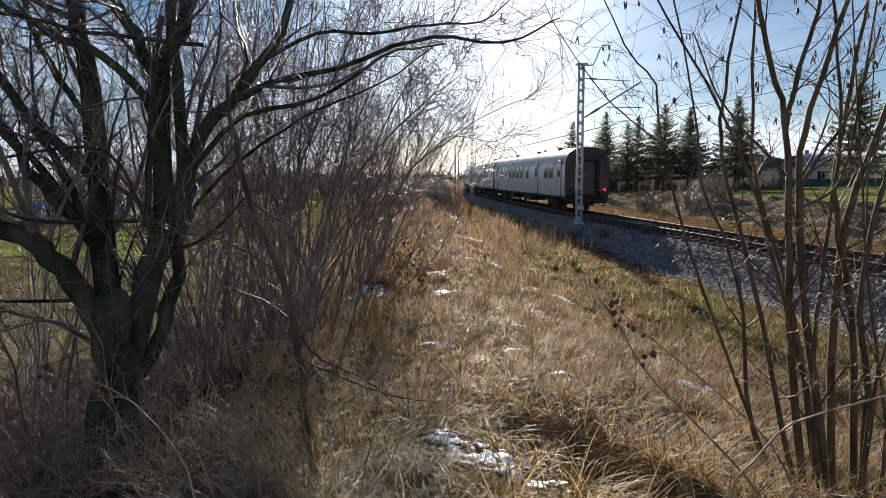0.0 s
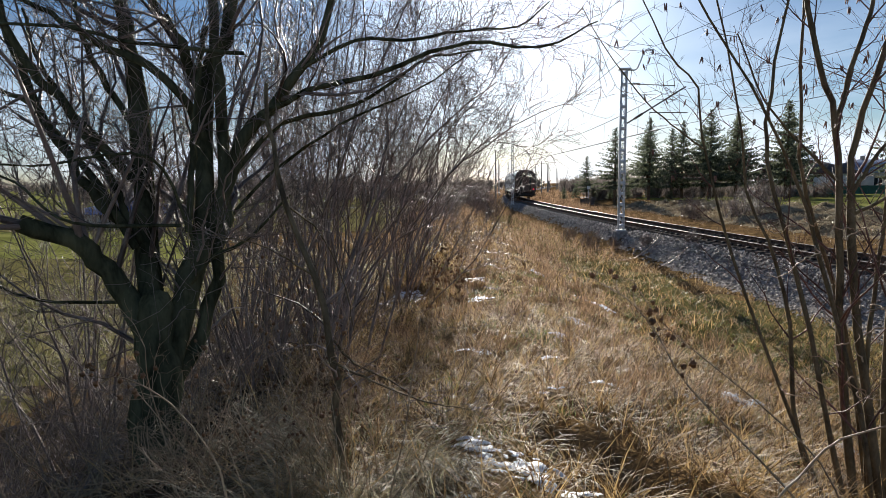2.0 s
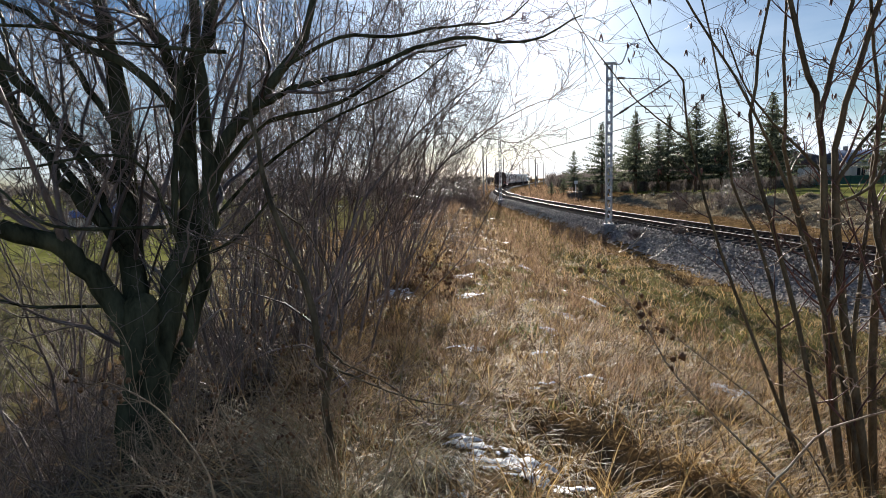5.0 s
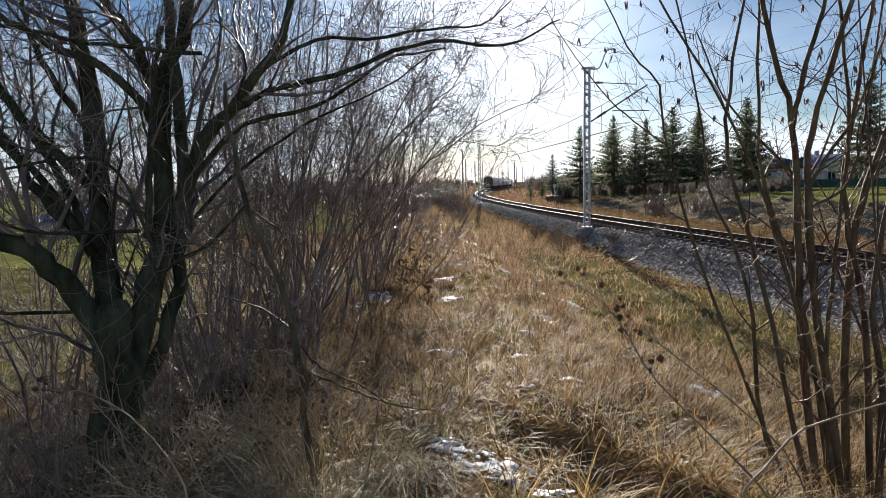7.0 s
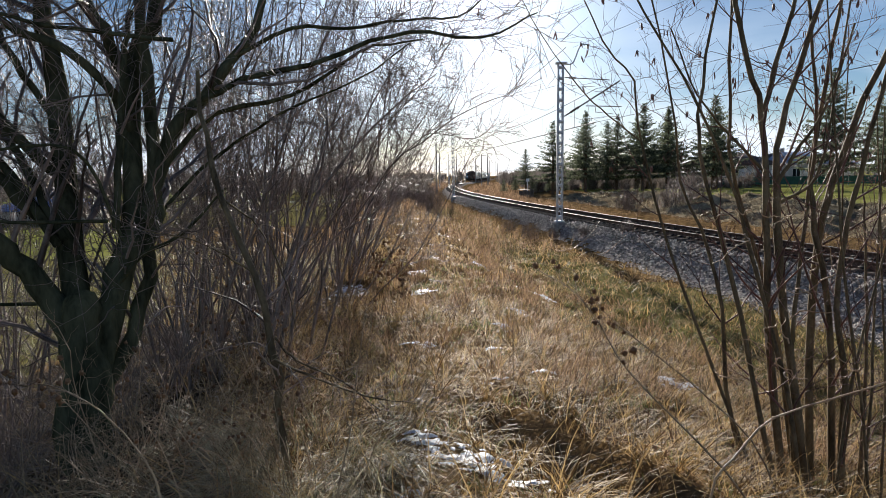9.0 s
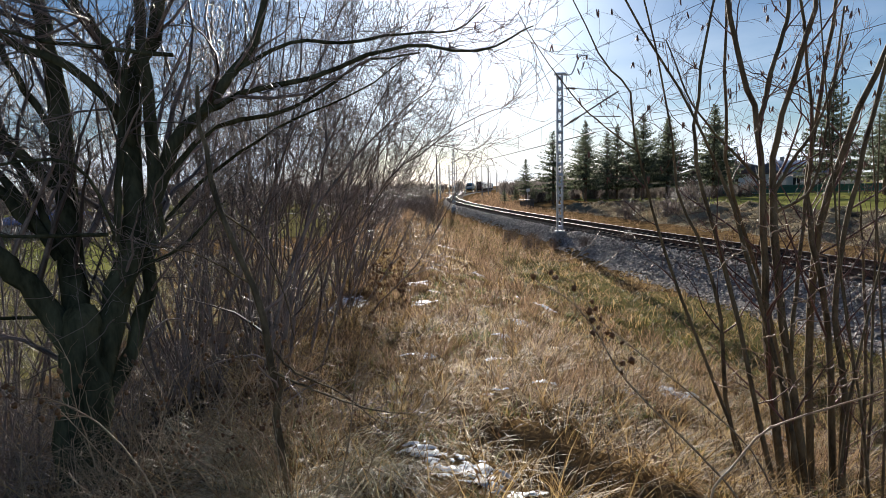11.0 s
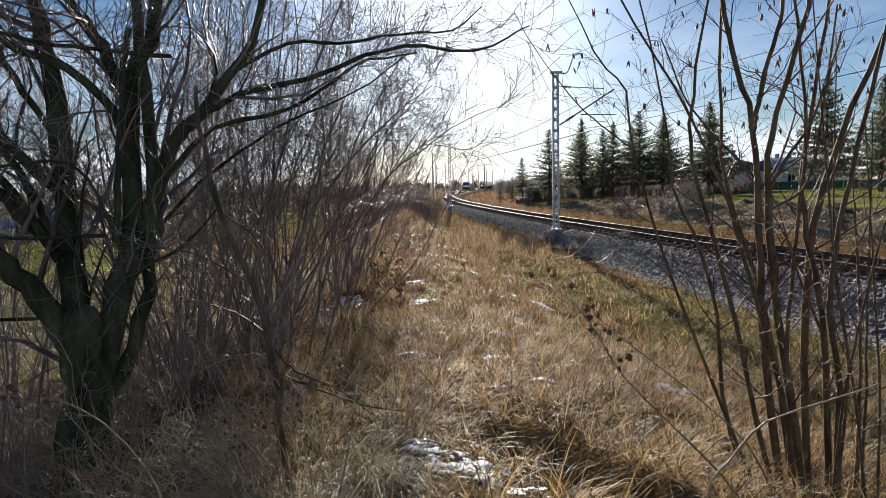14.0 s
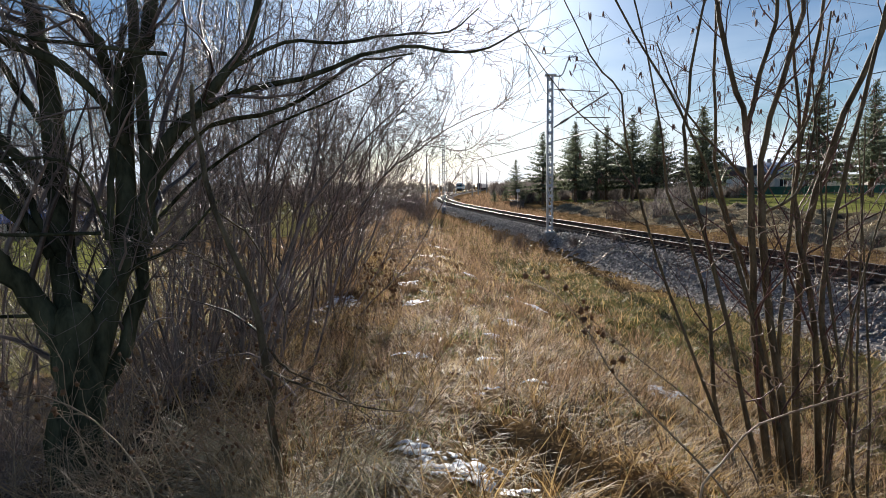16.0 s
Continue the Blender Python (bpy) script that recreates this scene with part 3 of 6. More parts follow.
# ---- the train ----
def coach_section():
    """Half outline of a coach body from floor to roof: (across, up)."""
    return [(1.36, 1.0), (1.41, 1.25), (1.415, 2.2), (1.40, 3.0), (1.33, 3.35), (1.15, 3.68), (0.85, 3.90), (0.45, 4.02), (0.0, 4.05)]


def shell(sec, y0, y1):
    """Skin along y of an outline (open at the ends)."""
    g = Geo()
    p = np.array(sec)
    m = len(p)
    v = np.array([(a, y, b) for y in (y0, y1) for a, b in p])
    g.add(v, [(j, j + 1, m + j + 1, m + j) for j in range(m - 1)])
    return g


def build_coach(rear_end, door_mid):
    """A passenger coach, origin on the rails at its middle, its front towards +y."""
    root = tagged(new("passenger_coach"), "silver grey passenger coach with a dusty arched roof", "railway coach", "coaches of the train")
    L = 12.9
    half = coach_section()
    full = half + [(-a, b) for a, b in half[-2::-1]]
    for s in (1, -1):
        side = [(s * a, b) for a, b in half]
        part("side_wall", shell(side[:3], -L, L), M_COACHLOW, root, "grey lower coach side")
        part("window_band", shell(side[2:4], -L, L), M_COACH, root, "silver blue window band")
    part("roof", shell([(a, b) for a, b in full[3:-3]], -L, L), M_ROOF, root, "dusty grey arched roof", True)
    part("floor_pan", bevel_box(-1.35, -L, 0.85, 1.35, L, 1.02, M_UNDER, "floor_pan", 0.02), None, root)
    # ends: a flat wall with a gangway
    for s in (-1, 1):
        g = Geo()
        n = len(full)
        ring = [(a, s * L, b) for a, b in full]
        ring2 = [(a * 0.97, s * (L + 0.12), 1.0 + (b - 1.0) * 0.985) for a, b in full]
        v = np.array(ring + ring2)
        f = [(j, j + 1, n + j + 1, n + j) for j in range(n - 1)] + [(0, n, 2 * n - 1, n - 1)]
        f += [(n + j, n + j + 1, 2 * n - 2 - j, 2 * n - 1 - j) for j in range(n // 2)]
        g.add(v, f)
        end = part("end_wall", g, M_REAR, root, "dirty dark brown coach end wall")
        y = s * (L + 0.12)
        g = Geo()
        for q in (-1, 1):
            g.box(q * 0.62 - 0.1, min(y, y + s * 0.22), 1.15, q * 0.62 + 0.1, max(y, y + s * 0.22), 3.3)
        g.box(-0.72, min(y, y + s * 0.22), 3.15, 0.72, max(y, y + s * 0.22), 3.4)
        part("gangway_bellows", g, M_RUBBER, end)
        part("gangway_door", bevel_box(-0.45, min(y, y + s * 0.03), 1.2, 0.45, max(y, y + s * 0.03), 3.1, M_REAR, "gangway_door", 0.01), None, end)
        part("gangway_pane", bevel_box(-0.28, min(y, y + s * 0.04), 2.15, 0.28, max(y, y + s * 0.04), 2.95, M_REAR, "gangway_pane", 0.01), None, end)
        for q in (-1, 1):
            g = Geo()
            g.rod((q * 0.87, y, 1.06), (q * 0.87, y + s * 0.45, 1.06), 0.09)
            g.rod((q * 0.87, y + s * 0.45, 1.06), (q * 0.87, y + s * 0.52, 1.06), 0.23, 6)
            part("buffer", g, M_UNDER, root)
            g = Geo()
            g.rod((q * 1.08, y, 1.42), (q * 1.08, y + s * 0.08, 1.42), 0.09)
            part("tail_lamp", g, M_LAMP if (rear_end and s == -1 and q == 1) else M_GLASS, root, "lit red tail lamp" if (rear_end and s == -1 and q == 1) else "")
        g = Geo()
        for q in (-0.35, 0.35):
            g.tubes(smooth_path([(q, y, 1.0), (q, y + s * 0.2, 0.7), (q * 0.6, y + s * 0.3, 0.45)], 6)[None], np.full((1, 6), 0.03), 6)
        part("brake_hoses", g, M_RUBBER, root)
        g = Geo()
        g.box(-1.25, min(y, y - s * 0.5), 0.55, 1.25, max(y, y - s * 0.5), 0.95)
        part("headstock", g, M_UNDER, root)
    # windows and doors on both sides
    wins = [-7.6, -5.7, -4.1, -2.5, -0.9, 0.7, 2.3, 3.9, 5.5, 7.1, 8.7] if not door_mid else [-9.6, -8.2, -2.4, -0.3, 1.3, 2.9, 4.5, 6.1, 7.7, 9.3]
    doors = [-11.6, 11.6] if not door_mid else [-11.6, -5.4, 11.6]
    pane_me = bevel_box(-0.03, -0.47, 0, 0.03, 0.47, 0.92, M_GLASS, "pane", 0.02)
    frame_g = Geo()
    for q in (-1, 1):
        frame_g.box(-0.035, q * 0.52 - 0.05, -0.06, 0.035, q * 0.52 + 0.05, 0.98)
        frame_g.box(-0.035, -0.47, 0.45 + q * 0.5 - 0.04, 0.035, 0.47, 0.45 + q * 0.5 + 0.04)
    frame_g.box(-0.04, -0.47, 0.58, 0.04, 0.47, 0.62)
    frame_me = frame_g.mesh("window_frame", M_GALV)
    door_me = bevel_box(-0.03, -0.45, -1.15, 0.03, 0.45, 1.05, M_COACHLOW, "door", 0.02)
    dpane_me = bevel_box(-0.045, -0.3, 0.02, 0.045, 0.3, 0.85, M_GLASS, "door_pane", 0.02)
    gap_g = Geo()
    for q in (-1, 1):
        gap_g.box(-0.02, q * 0.49 - 0.035, -1.2, 0.034, q * 0.49 + 0.035, 1.1)
    gap_me = gap_g.mesh("door_seal", M_RUBBER)
    step_g = Geo()
    step_g.box(-0.14, -0.4, -1.55, 0.1, 0.4, -1.5)
    step_g.box(-0.14, -0.4, -1.85, 0.1, 0.4, -1.8)
    step_g.box(-0.02, -0.4, -1.85, 0.02, -0.36, -1.2)
    step_g.box(-0.02, 0.36, -1.85, 0.02, 0.4, -1.2)
    step_me = step_g.mesh("footsteps", M_UNDER)
    for s in (-1, 1):
        for y in wins:
            w = part("window_frame", frame_me, None, root)
            w.location = (s * 1.408, y, 2.12)
            part("pane", pane_me, None, w)
        for y in doors:
            d = part("door", door_me, None, root)
            d.location = (s * 1.415, y, 2.2)
            part("door_pane", dpane_me, None, d)
            part("door_seal", gap_me, None, d)
            part("footsteps", step_me, None, d)
    # bogies, boxes, roof vents
    for yb in (-9.3, 9.3):
        g = Geo()
        for q in (-1, 1):
            g.box(q * 1.0 - 0.07, yb - 1.75, 0.42, q * 1.0 + 0.07, yb + 1.75, 0.68)
            for e in (-1.25, 1.25):
                g.box(q * 1.07 - 0.1, yb + e - 0.2, 0.3, q * 1.07 + 0.1, yb + e + 0.2, 0.6)
                g.rod((q * 1.0, yb + e * 0.45, 0.35), (q * 1.0, yb + e * 0.45, 0.8), 0.1)
        g.box(-1.0, yb - 0.3, 0.4, 1.0, yb + 0.3, 0.85)
        b = part("bogie_frame", g, M_UNDER, root)
        for e in (-1.25, 1.25):
            for q in (-1, 1):
                g = Geo()
                ang = np.linspace(0, 2 * np.pi, 19)[:-1]
                prof = [(q * 0.68, 0.0), (q * 0.68, 0.49), (q * 0.71, 0.48), (q * 0.72, 0.46), (q * 0.82, 0.46), (q * 0.82, 0.38), (q * 0.78, 0.34), (q * 0.78, 0.0)]
                v = np.array([(px, yb + e + pr * math.cos(t), 0.46 + pr * math.sin(t)) for px, pr in prof for t in ang])
                m = len(ang)
                g.add(v, [(i * m + j, i * m + (j + 1) % m, (i + 1) * m + (j + 1) % m, (i + 1) * m + j) for i in range(len(prof) - 1) for j in range(m)])
                part("wheel", g, M_RAIL, b)
    for y0, y1, x in ((-5.5, -3.2, 0.6), (-2.4, 0.3, -0.5), (1.0, 3.1, 0.5), (3.8, 5.4, -0.6)):
        part("equipment_box", bevel_box(x - 0.6, y0, 0.4, x + 0.6, y1, 0.86, M_UNDER, "equipment_box", 0.03), None, root)
    for y in (-8.5, -2.5, 5.5, 11.5):
        g = Geo()
        g.rod((-0.5, y, 3.9), (-0.5, y, 4.12), 0.13)
        g.rod((-0.5, y, 4.1), (-0.5, y, 4.16), 0.2)
        part("roof_vent", g, M_UNDER, root)
    return root


coaches = [build_coach(True, True)]
plain = build_coach(False, False)
coaches.append(plain)
for _ in range(2):
    coaches.append(copy_thing(plain, Matrix()))


def build_loco(paint, name, label):
    root = tagged(new(name), label, "locomotive")
    bm = bmesh.new()
    sec = [(1.45, 1.0), (1.5, 1.4), (1.48, 2.4), (1.38, 3.3), (1.0, 3.75), (-1.0, 3.75), (-1.38, 3.3), (-1.48, 2.4), (-1.5, 1.4), (-1.45, 1.0)]
    rings = []
    for y, k, top in ((-8.0, 0.82, 0.86), (-7.6, 0.97, 1.0), (7.6, 0.97, 1.0), (8.0, 0.82, 0.86)):
        rings.append([bm.verts.new((a * k, y + (0.35 if b > 2.2 and y < -7.8 else -0.35 if b > 2.2 and y > 7.8 else 0), 1 + (b - 1) * top)) for a, b in sec])
    for r0, r1 in zip(rings[:-1], rings[1:]):
        for j in range(len(sec)):
            j2 = (j + 1) % len(sec)
            bm.faces.new((r0[j], r0[j2], r1[j2], r1[j]))
    bm.faces.new(rings[0])
    bm.faces.new(rings[-1][::-1])
    bmesh.ops.recalc_face_normals(bm, faces=bm.faces)
    me = bpy.data.meshes.new("body")
    bm.to_mesh(me)
    bm.free()
    me.materials.append(paint)
    part("body", me, None, root)
    for s in (-1, 1):
        for q in (-0.55, 0.55):
            part("windscreen", bevel_box(q - 0.45, min(s * 7.72, s * 7.9), 2.35, q + 0.45, max(s * 7.72, s * 7.9), 3.0, M_GLASS, "windscreen", 0.03), None, root)
        part("front_stripe", bevel_box(-1.25, min(s * 7.85, s * 8.04), 1.55, 1.25, max(s * 7.85, s * 8.04), 1.95, M_WALL, "front_stripe", 0.02), None, root, "white painted stripe below the windscreen")
        g = Geo()
        g.box(-1.3, s * 4.6 - 2.0, 0.25, 1.3, s * 4.6 + 2.0, 0.95)
        for e in (-1.3, 1.3):
            g.rod((-0.85, s * 4.6 + e, 0.52), (0.85, s * 4.6 + e, 0.52), 0.52)
        part("bogie", g, M_UNDER, root)
        g = Geo()
        for a, b in (((0.5, s * 4, 3.75), (0.4, s * 5.4, 4.5)), ((-0.5, s * 4, 3.75), (-0.4, s * 5.4, 4.5)), ((0.4, s * 5.4, 4.5), (0.5, s * 4.2, 5.2 if s > 0 else 4.55)), ((-0.4, s * 5.4, 4.5), (-0.5, s * 4.2, 5.2 if s > 0 else 4.55)), ((-0.8, s * 4.2, 5.2 if s > 0 else 4.55), (0.8, s * 4.2, 5.2 if s > 0 else 4.55))):
            g.rod(a, b, 0.03)
        part("pantograph", g, M_WIRE, root)
    for s in (-1, 1):
        for y in (-3, 0, 3):
            part("side_window", bevel_box(min(s * 1.42, s * 1.5), y - 0.5, 2.3, max(s * 1.42, s * 1.5), y + 0.5, 2.9, M_GLASS, "side_window", 0.02), None, root)
    return root


train_engine = build_loco(M_TEAL, "locomotive", "blue electric locomotive hauling the departing train")
standing = build_loco(M_TEAL, "locomotive", "blue and white locomotive standing on the siding")
standing.matrix_basis = pose(float(siding_x(272)) * UNIT, 272 * UNIT, 0, 0, 0, -7.3)


# ---- spruces, gardens, houses ----
def build_spruce(seed, h):
    rng = np.random.default_rng(seed)
    root = tagged(new("spruce_tree"), "tall dark green spruce with ragged drooping branches", "tree", "row of spruces")
    g = Geo()
    g.tubes(np.array([[(0, 0, -0.3), (0.05, 0, h * 0.4), (0, 0.05, h * 0.98)]]), np.array([[0.22, 0.15, 0.02]]) * h / 11, 7)
    part("trunk", g, M_TRUNK, root)
    g = Geo()
    V = []
    z = h * 0.20
    while z < h * 0.985:
        s = (z - h * 0.15) / (h * 0.85)
        reach = h * 0.43 * (1 - s) * (0.7 + 0.3 * min(1, s * 5)) + 0.03
        n = int(rng.integers(6, 9))
        turn = rng.uniform(0, 6.28)
        for a in turn + np.arange(n) * 6.28 / n + rng.normal(0, 0.2, n):
            r = reach * rng.uniform(0.6, 1.1)
            zb = z + rng.normal(0, 0.012) * h
            m = max(4, int(r * 6.0))
            q = np.linspace(0.1, 1, m)
            rise = (0.55 * s - 0.20) * r * q + 0.12 * r * q ** 3
            way = np.array([np.cos(a), np.sin(a), 0])
            side = np.array([-np.sin(a), np.cos(a), 0])
            for i in range(m):
                for _ in range(5):
                    w = rng.uniform(0.30, 0.62) * (1.1 - 0.4 * q[i]) * (1.05 - 0.6 * s) * h / 11
                    spray = way * rng.uniform(0.1, 0.7) + side * rng.normal(0, 0.75) + np.array([0, 0, rng.uniform(-0.85, 0.05)])
                    spray *= w / np.linalg.norm(spray)
                    wide = np.cross(spray, rng.normal(0, 1, 3))
                    wide *= 0.17 * w / (np.linalg.norm(wide) + 1e-6)
                    c = way * r * q[i] + np.array([0, 0, zb + rise[i]]) + rng.normal(0, 0.04, 3)
                    V.append((c, c + spray * 0.5 + wide, c + spray, c + spray * 0.5 - wide))
        z += h * 0.046 * rng.uniform(0.75, 1.25) * (1.15 - 0.5 * s)
    V = np.array(V)
    g.add(V, np.arange(len(V) * 4).reshape(-1, 4))
    part("crown", g, M_SPRUCE, root, "ragged dark green needle sprays")
    return root


spr = [build_spruce(1, 10.8), build_spruce(2, 12.0), build_spruce(5, 10.0)]
spr[0].matrix_basis = pose(19.4, 85.0, -0.3)
spr[1].matrix_basis = pose(27.5, 86.0, -0.4)
spr[2].matrix_basis = pose(15.3, 87.0, -0.5)
for i, x, y, s, a in ((2, 12.2, 92, 0.63, 40), (2, 23.6, 90, 1.0, 100), (0, 25.6, 92, 1.02, 200), (1, 31.6, 88, 0.98, 70), (0, 34.0, 95, 1.1, 20), (1, 37.2, 86, 1.08, 150), (2, 39.8, 91, 1.2, 220),
                      (0, 29.6, 96, 1.0, 300), (1, 52.0, 84, 1.34, 10), (0, 61.0, 86, 1.5, 130), (0, 67.0, 95, 1.25, 250), (1, 22.0, 98, 0.85, 310)):
    ob = copy_thing(spr[i], pose(x, y, -0.4, 0, 0, a))
    ob.scale = (s, s, s)
for x, y, s in ((8.8, 90, 0.2), (10.6, 91, 0.24), (12.8, 89, 0.2), (15.0, 88, 0.22), (17.5, 89, 0.2), (20.5, 89, 0.24), (23.0, 88, 0.2), (62.0, 101, 0.36)):
    ob = copy_thing(spr[2], pose(x, y, -0.55, 0, 0, x * 40))
    ob.scale = (s * 1.15, s * 1.15, s)
    tagged(ob, "young low spruce at the edge of a lawn", "tree", "young spruces")


def build_house(x0, x1, y0, y1, wall_z, ridge_z, wall_mat, roof_mat, label, openings, zb=-0.3):
    root = tagged(new("house"), label, "house")
    t = 0.3
    xs = sorted(openings)
    # front wall in pieces round its openings
    g = Geo()
    prev = x0
    for a, b, s0, s1 in xs:
        g.box(prev, y0, zb, a, y0 + t, wall_z)
        g.box(a, y0, zb, b, y0 + t, s0)
        g.box(a, y0, s1, b, y0 + t, wall_z)
        prev = b
    g.box(prev, y0, zb, x1, y0 + t, wall_z)
    part("front_wall", g, wall_mat, root)
    g = Geo()
    g.box(x0, y0 + t, zb, x0 + t, y1 - t, wall_z)
    part("side_wall", g, wall_mat, root)
    g = Geo()
    g.box(x1 - t, y0 + t, zb, x1, y1 - t, wall_z)
    part("side_wall", g, wall_mat, root)
    g = Geo()
    g.box(x0, y1 - t, zb, x1, y1, wall_z)
    part("back_wall", g, wall_mat, root)
    e, ym, hip = 0.6, (y0 + y1) / 2, (y1 - y0) * 0.45
    v = [(x0 - e, y0 - e, wall_z), (x1 + e, y0 - e, wall_z), (x1 + e, y1 + e, wall_z), (x0 - e, y1 + e, wall_z), (x0 + hip, ym, ridge_z), (x1 - hip, ym, ridge_z)]
    v += [(a, b, c - 0.15) for a, b, c in v[:4]]
    g = Geo()
    g.add(v, [(0, 1, 5, 4), (2, 3, 4, 5), (1, 2, 5, 5), (3, 0, 4, 4), (6, 7, 1, 0), (7, 8, 2, 1), (8, 9, 3, 2), (9, 6, 0, 3), (9, 8, 7, 6)])
    roof = part("roof", g, roof_mat, root)
    part("chimney", bevel_box(x0 + hip + 1, ym - 0.3, ridge_z - 0.8, x0 + hip + 1.6, ym + 0.3, ridge_z + 0.7, M_CONCRETE, "chimney", 0.03), None, roof)
    for a, b, s0, s1 in xs:
        w = part("window", bevel_box(a, y0 + 0.12, s0, b, y0 + 0.17, s1, M_GLASS, "window", 0.01), None, root)
        g = Geo()
        m = (a + b) / 2
        for p, q in ((a, a + 0.08), (m - 0.04, m + 0.04), (b - 0.08, b)):
            g.box(p, y0 + 0.06, s0, q, y0 + 0.12, s1)
        part("window_frame", g, M_WALL, w)
        part("sill", bevel_box(a - 0.1, y0 - 0.1, s0 - 0.08, b + 0.1, y0 + 0.1, s0, M_CONCRETE, "sill", 0.01), None, w)
    return root


build_house(44.0, 58.0, 108, 117, 3.2, 5.3, M_WALL, M_TILE, "long white rendered house with a dark roof", [(46, 47.6, 1.0, 2.4), (49.5, 51, 1.0, 2.4), (54, 55.4, 1.0, 2.4)])
build_house(62.5, 80.0, 122, 133, 3.4, 5.9, M_WALL2, M_GREYBLUE, "cream house with a blue metal roof", [(64, 65.6, 1.0, 2.4), (68, 69.6, 1.0, 2.4), (73, 74.5, 1.0, 2.4)])
build_house(78.0, 92.0, 104, 113, 3.0, 4.8, M_WALL2, M_TILE, "low cream farm house with a dark roof", [(80, 81.5, 1.0, 2.3), (85, 86.5, 1.0, 2.3)])
build_house(-35.0, -28.0, 48, 53, -0.15, 0.85, M_WALL2, M_BLUE, "low shed with a blue sheet roof across the field", [(-33, -31.5, -0.9, -0.3)], -1.3)


def build_fence():
    root = tagged(new("garden_fence"), "green mesh garden fence along the field edge", "fence")
    x = 38.0
    while x < 92:
        g = Geo()
        g.rod((x, 101, -0.4), (x, 101, 1.25), 0.05)
        part("post", g, M_FENCE, root)
        part("panel", bevel_box(x + 0.06, 100.99, -0.1, x + 2.44, 101.02, 1.15, M_FENCE, "panel", 0.004), None, root)
        x += 2.5
    return root


build_fence()


def build_shed():
    root = tagged(new("garden_shed"), "weathered wooden garden shed at the lawn edge", "shed")
    for i in range(6):
        part("board", bevel_box(10.0 + i * 0.28, 80.0, -0.9, 10.26 + i * 0.28, 80.05, -0.05 + 0.05 * (i % 3), M_SLEEPER, "board", 0.01), None, root)
    part("side_board", bevel_box(10.0, 80.05, -0.9, 10.05, 81.6, -0.05, M_SLEEPER, "side_board", 0.01), None, root)
    part("side_board", bevel_box(11.6, 80.05, -0.9, 11.65, 81.6, -0.05, M_SLEEPER, "side_board", 0.01), None, root)
    part("roof_sheet", bevel_box(9.9, 79.9, 0.06, 11.75, 81.7, 0.12, M_TILE, "roof_sheet", 0.01), None, root)


build_shed()


def build_sign():
    root = tagged(new("trackside_board"), "small white board on a post beside the path", "sign")
    g = Geo()
    g.rod((11.4, 84, -0.9), (11.4, 84, 1.5), 0.04)
    part("post", g, M_GALV, root)
    part("board", bevel_box(11.2, 83.9, 1.1, 11.65, 83.95, 1.5, M_WALL, "board", 0.02), None, root)


build_sign()


def build_far_woods():
    rng = np.random.default_rng(11)
    g = Geo()
    spots = []
    for _ in range(900):
        a = rng.uniform(-0.75, 0.75)
        d = rng.uniform(230, 700)
        x, y = d * math.sin(a), d * math.cos(a)
        if abs(x - float(track_x(y))) < 14:
            continue
        spots.append((x, y, rng.uniform(3.0, 6.0) + 3.0 * max(0.0, float(bumps(np.array(x), np.array(y), 60.0)))))
    for _ in range(150):
        spots.append((rng.uniform(-90, -22), rng.uniform(100, 190), rng.uniform(3, 6)))
    for _ in range(90):
        spots.append((rng.uniform(32, 120), rng.uniform(140, 230), rng.uniform(4, 9)))
    for _ in range(420):
        y = rng.uniform(120, 330)
        spots.append((float(track_x(y)) + rng.uniform(10, 70), y, rng.uniform(2.6, 5.0)))
    for _ in range(120):
        y = rng.uniform(90, 220)
        spots.append((float(siding_x(y)) - rng.uniform(7, 40), y, rng.uniform(1.5, 4.0)))
    for _ in range(130):
        spots.append((rng.uniform(13, 46), rng.uniform(93, 104), rng.uniform(1.4, 3.6)))
    for _ in range(40):
        spots.append((rng.uniform(-48, -14), rng.uniform(44, 46.5), rng.uniform(0.8, 1.5)))
    for x, y, h in spots:
        n = 70 if y > 230 else 110
        a = rng.uniform(0, 6.28, n)
        z0 = rng.uniform(-0.2, 0.35, n) * h
        r = rng.uniform(0.1, 0.42, n) * h
        z1 = np.minimum(z0 + rng.uniform(0.3, 0.8, n) * h, h * (1.02 - 0.25 * r / h))
        p0 = np.stack([x + 0.05 * r * np.cos(a), y + 0.05 * r * np.sin(a), z0 - 0.5], -1)
        p1 = np.stack([x + r * np.cos(a), y + r * np.sin(a), z1 - 0.5], -1)
        w = np.stack([np.full(n, 0.045 * h if y > 230 else 0.014 * h), np.zeros(n), np.zeros(n)], -1) * rng.uniform(0.3, 1.2, (n, 1))
        g.add(np.stack([p0 - w * 0.4, p0 + w * 0.4, (p0 + p1) / 2 + w, p1], 1), np.arange(4 * n).reshape(-1, 4))
    tagged(new("far_woods", g.mesh("far_woods", M_FARWOOD)), "distant leafless grey brown woods and hedges", "woods", kind="stuff")


build_far_woods()


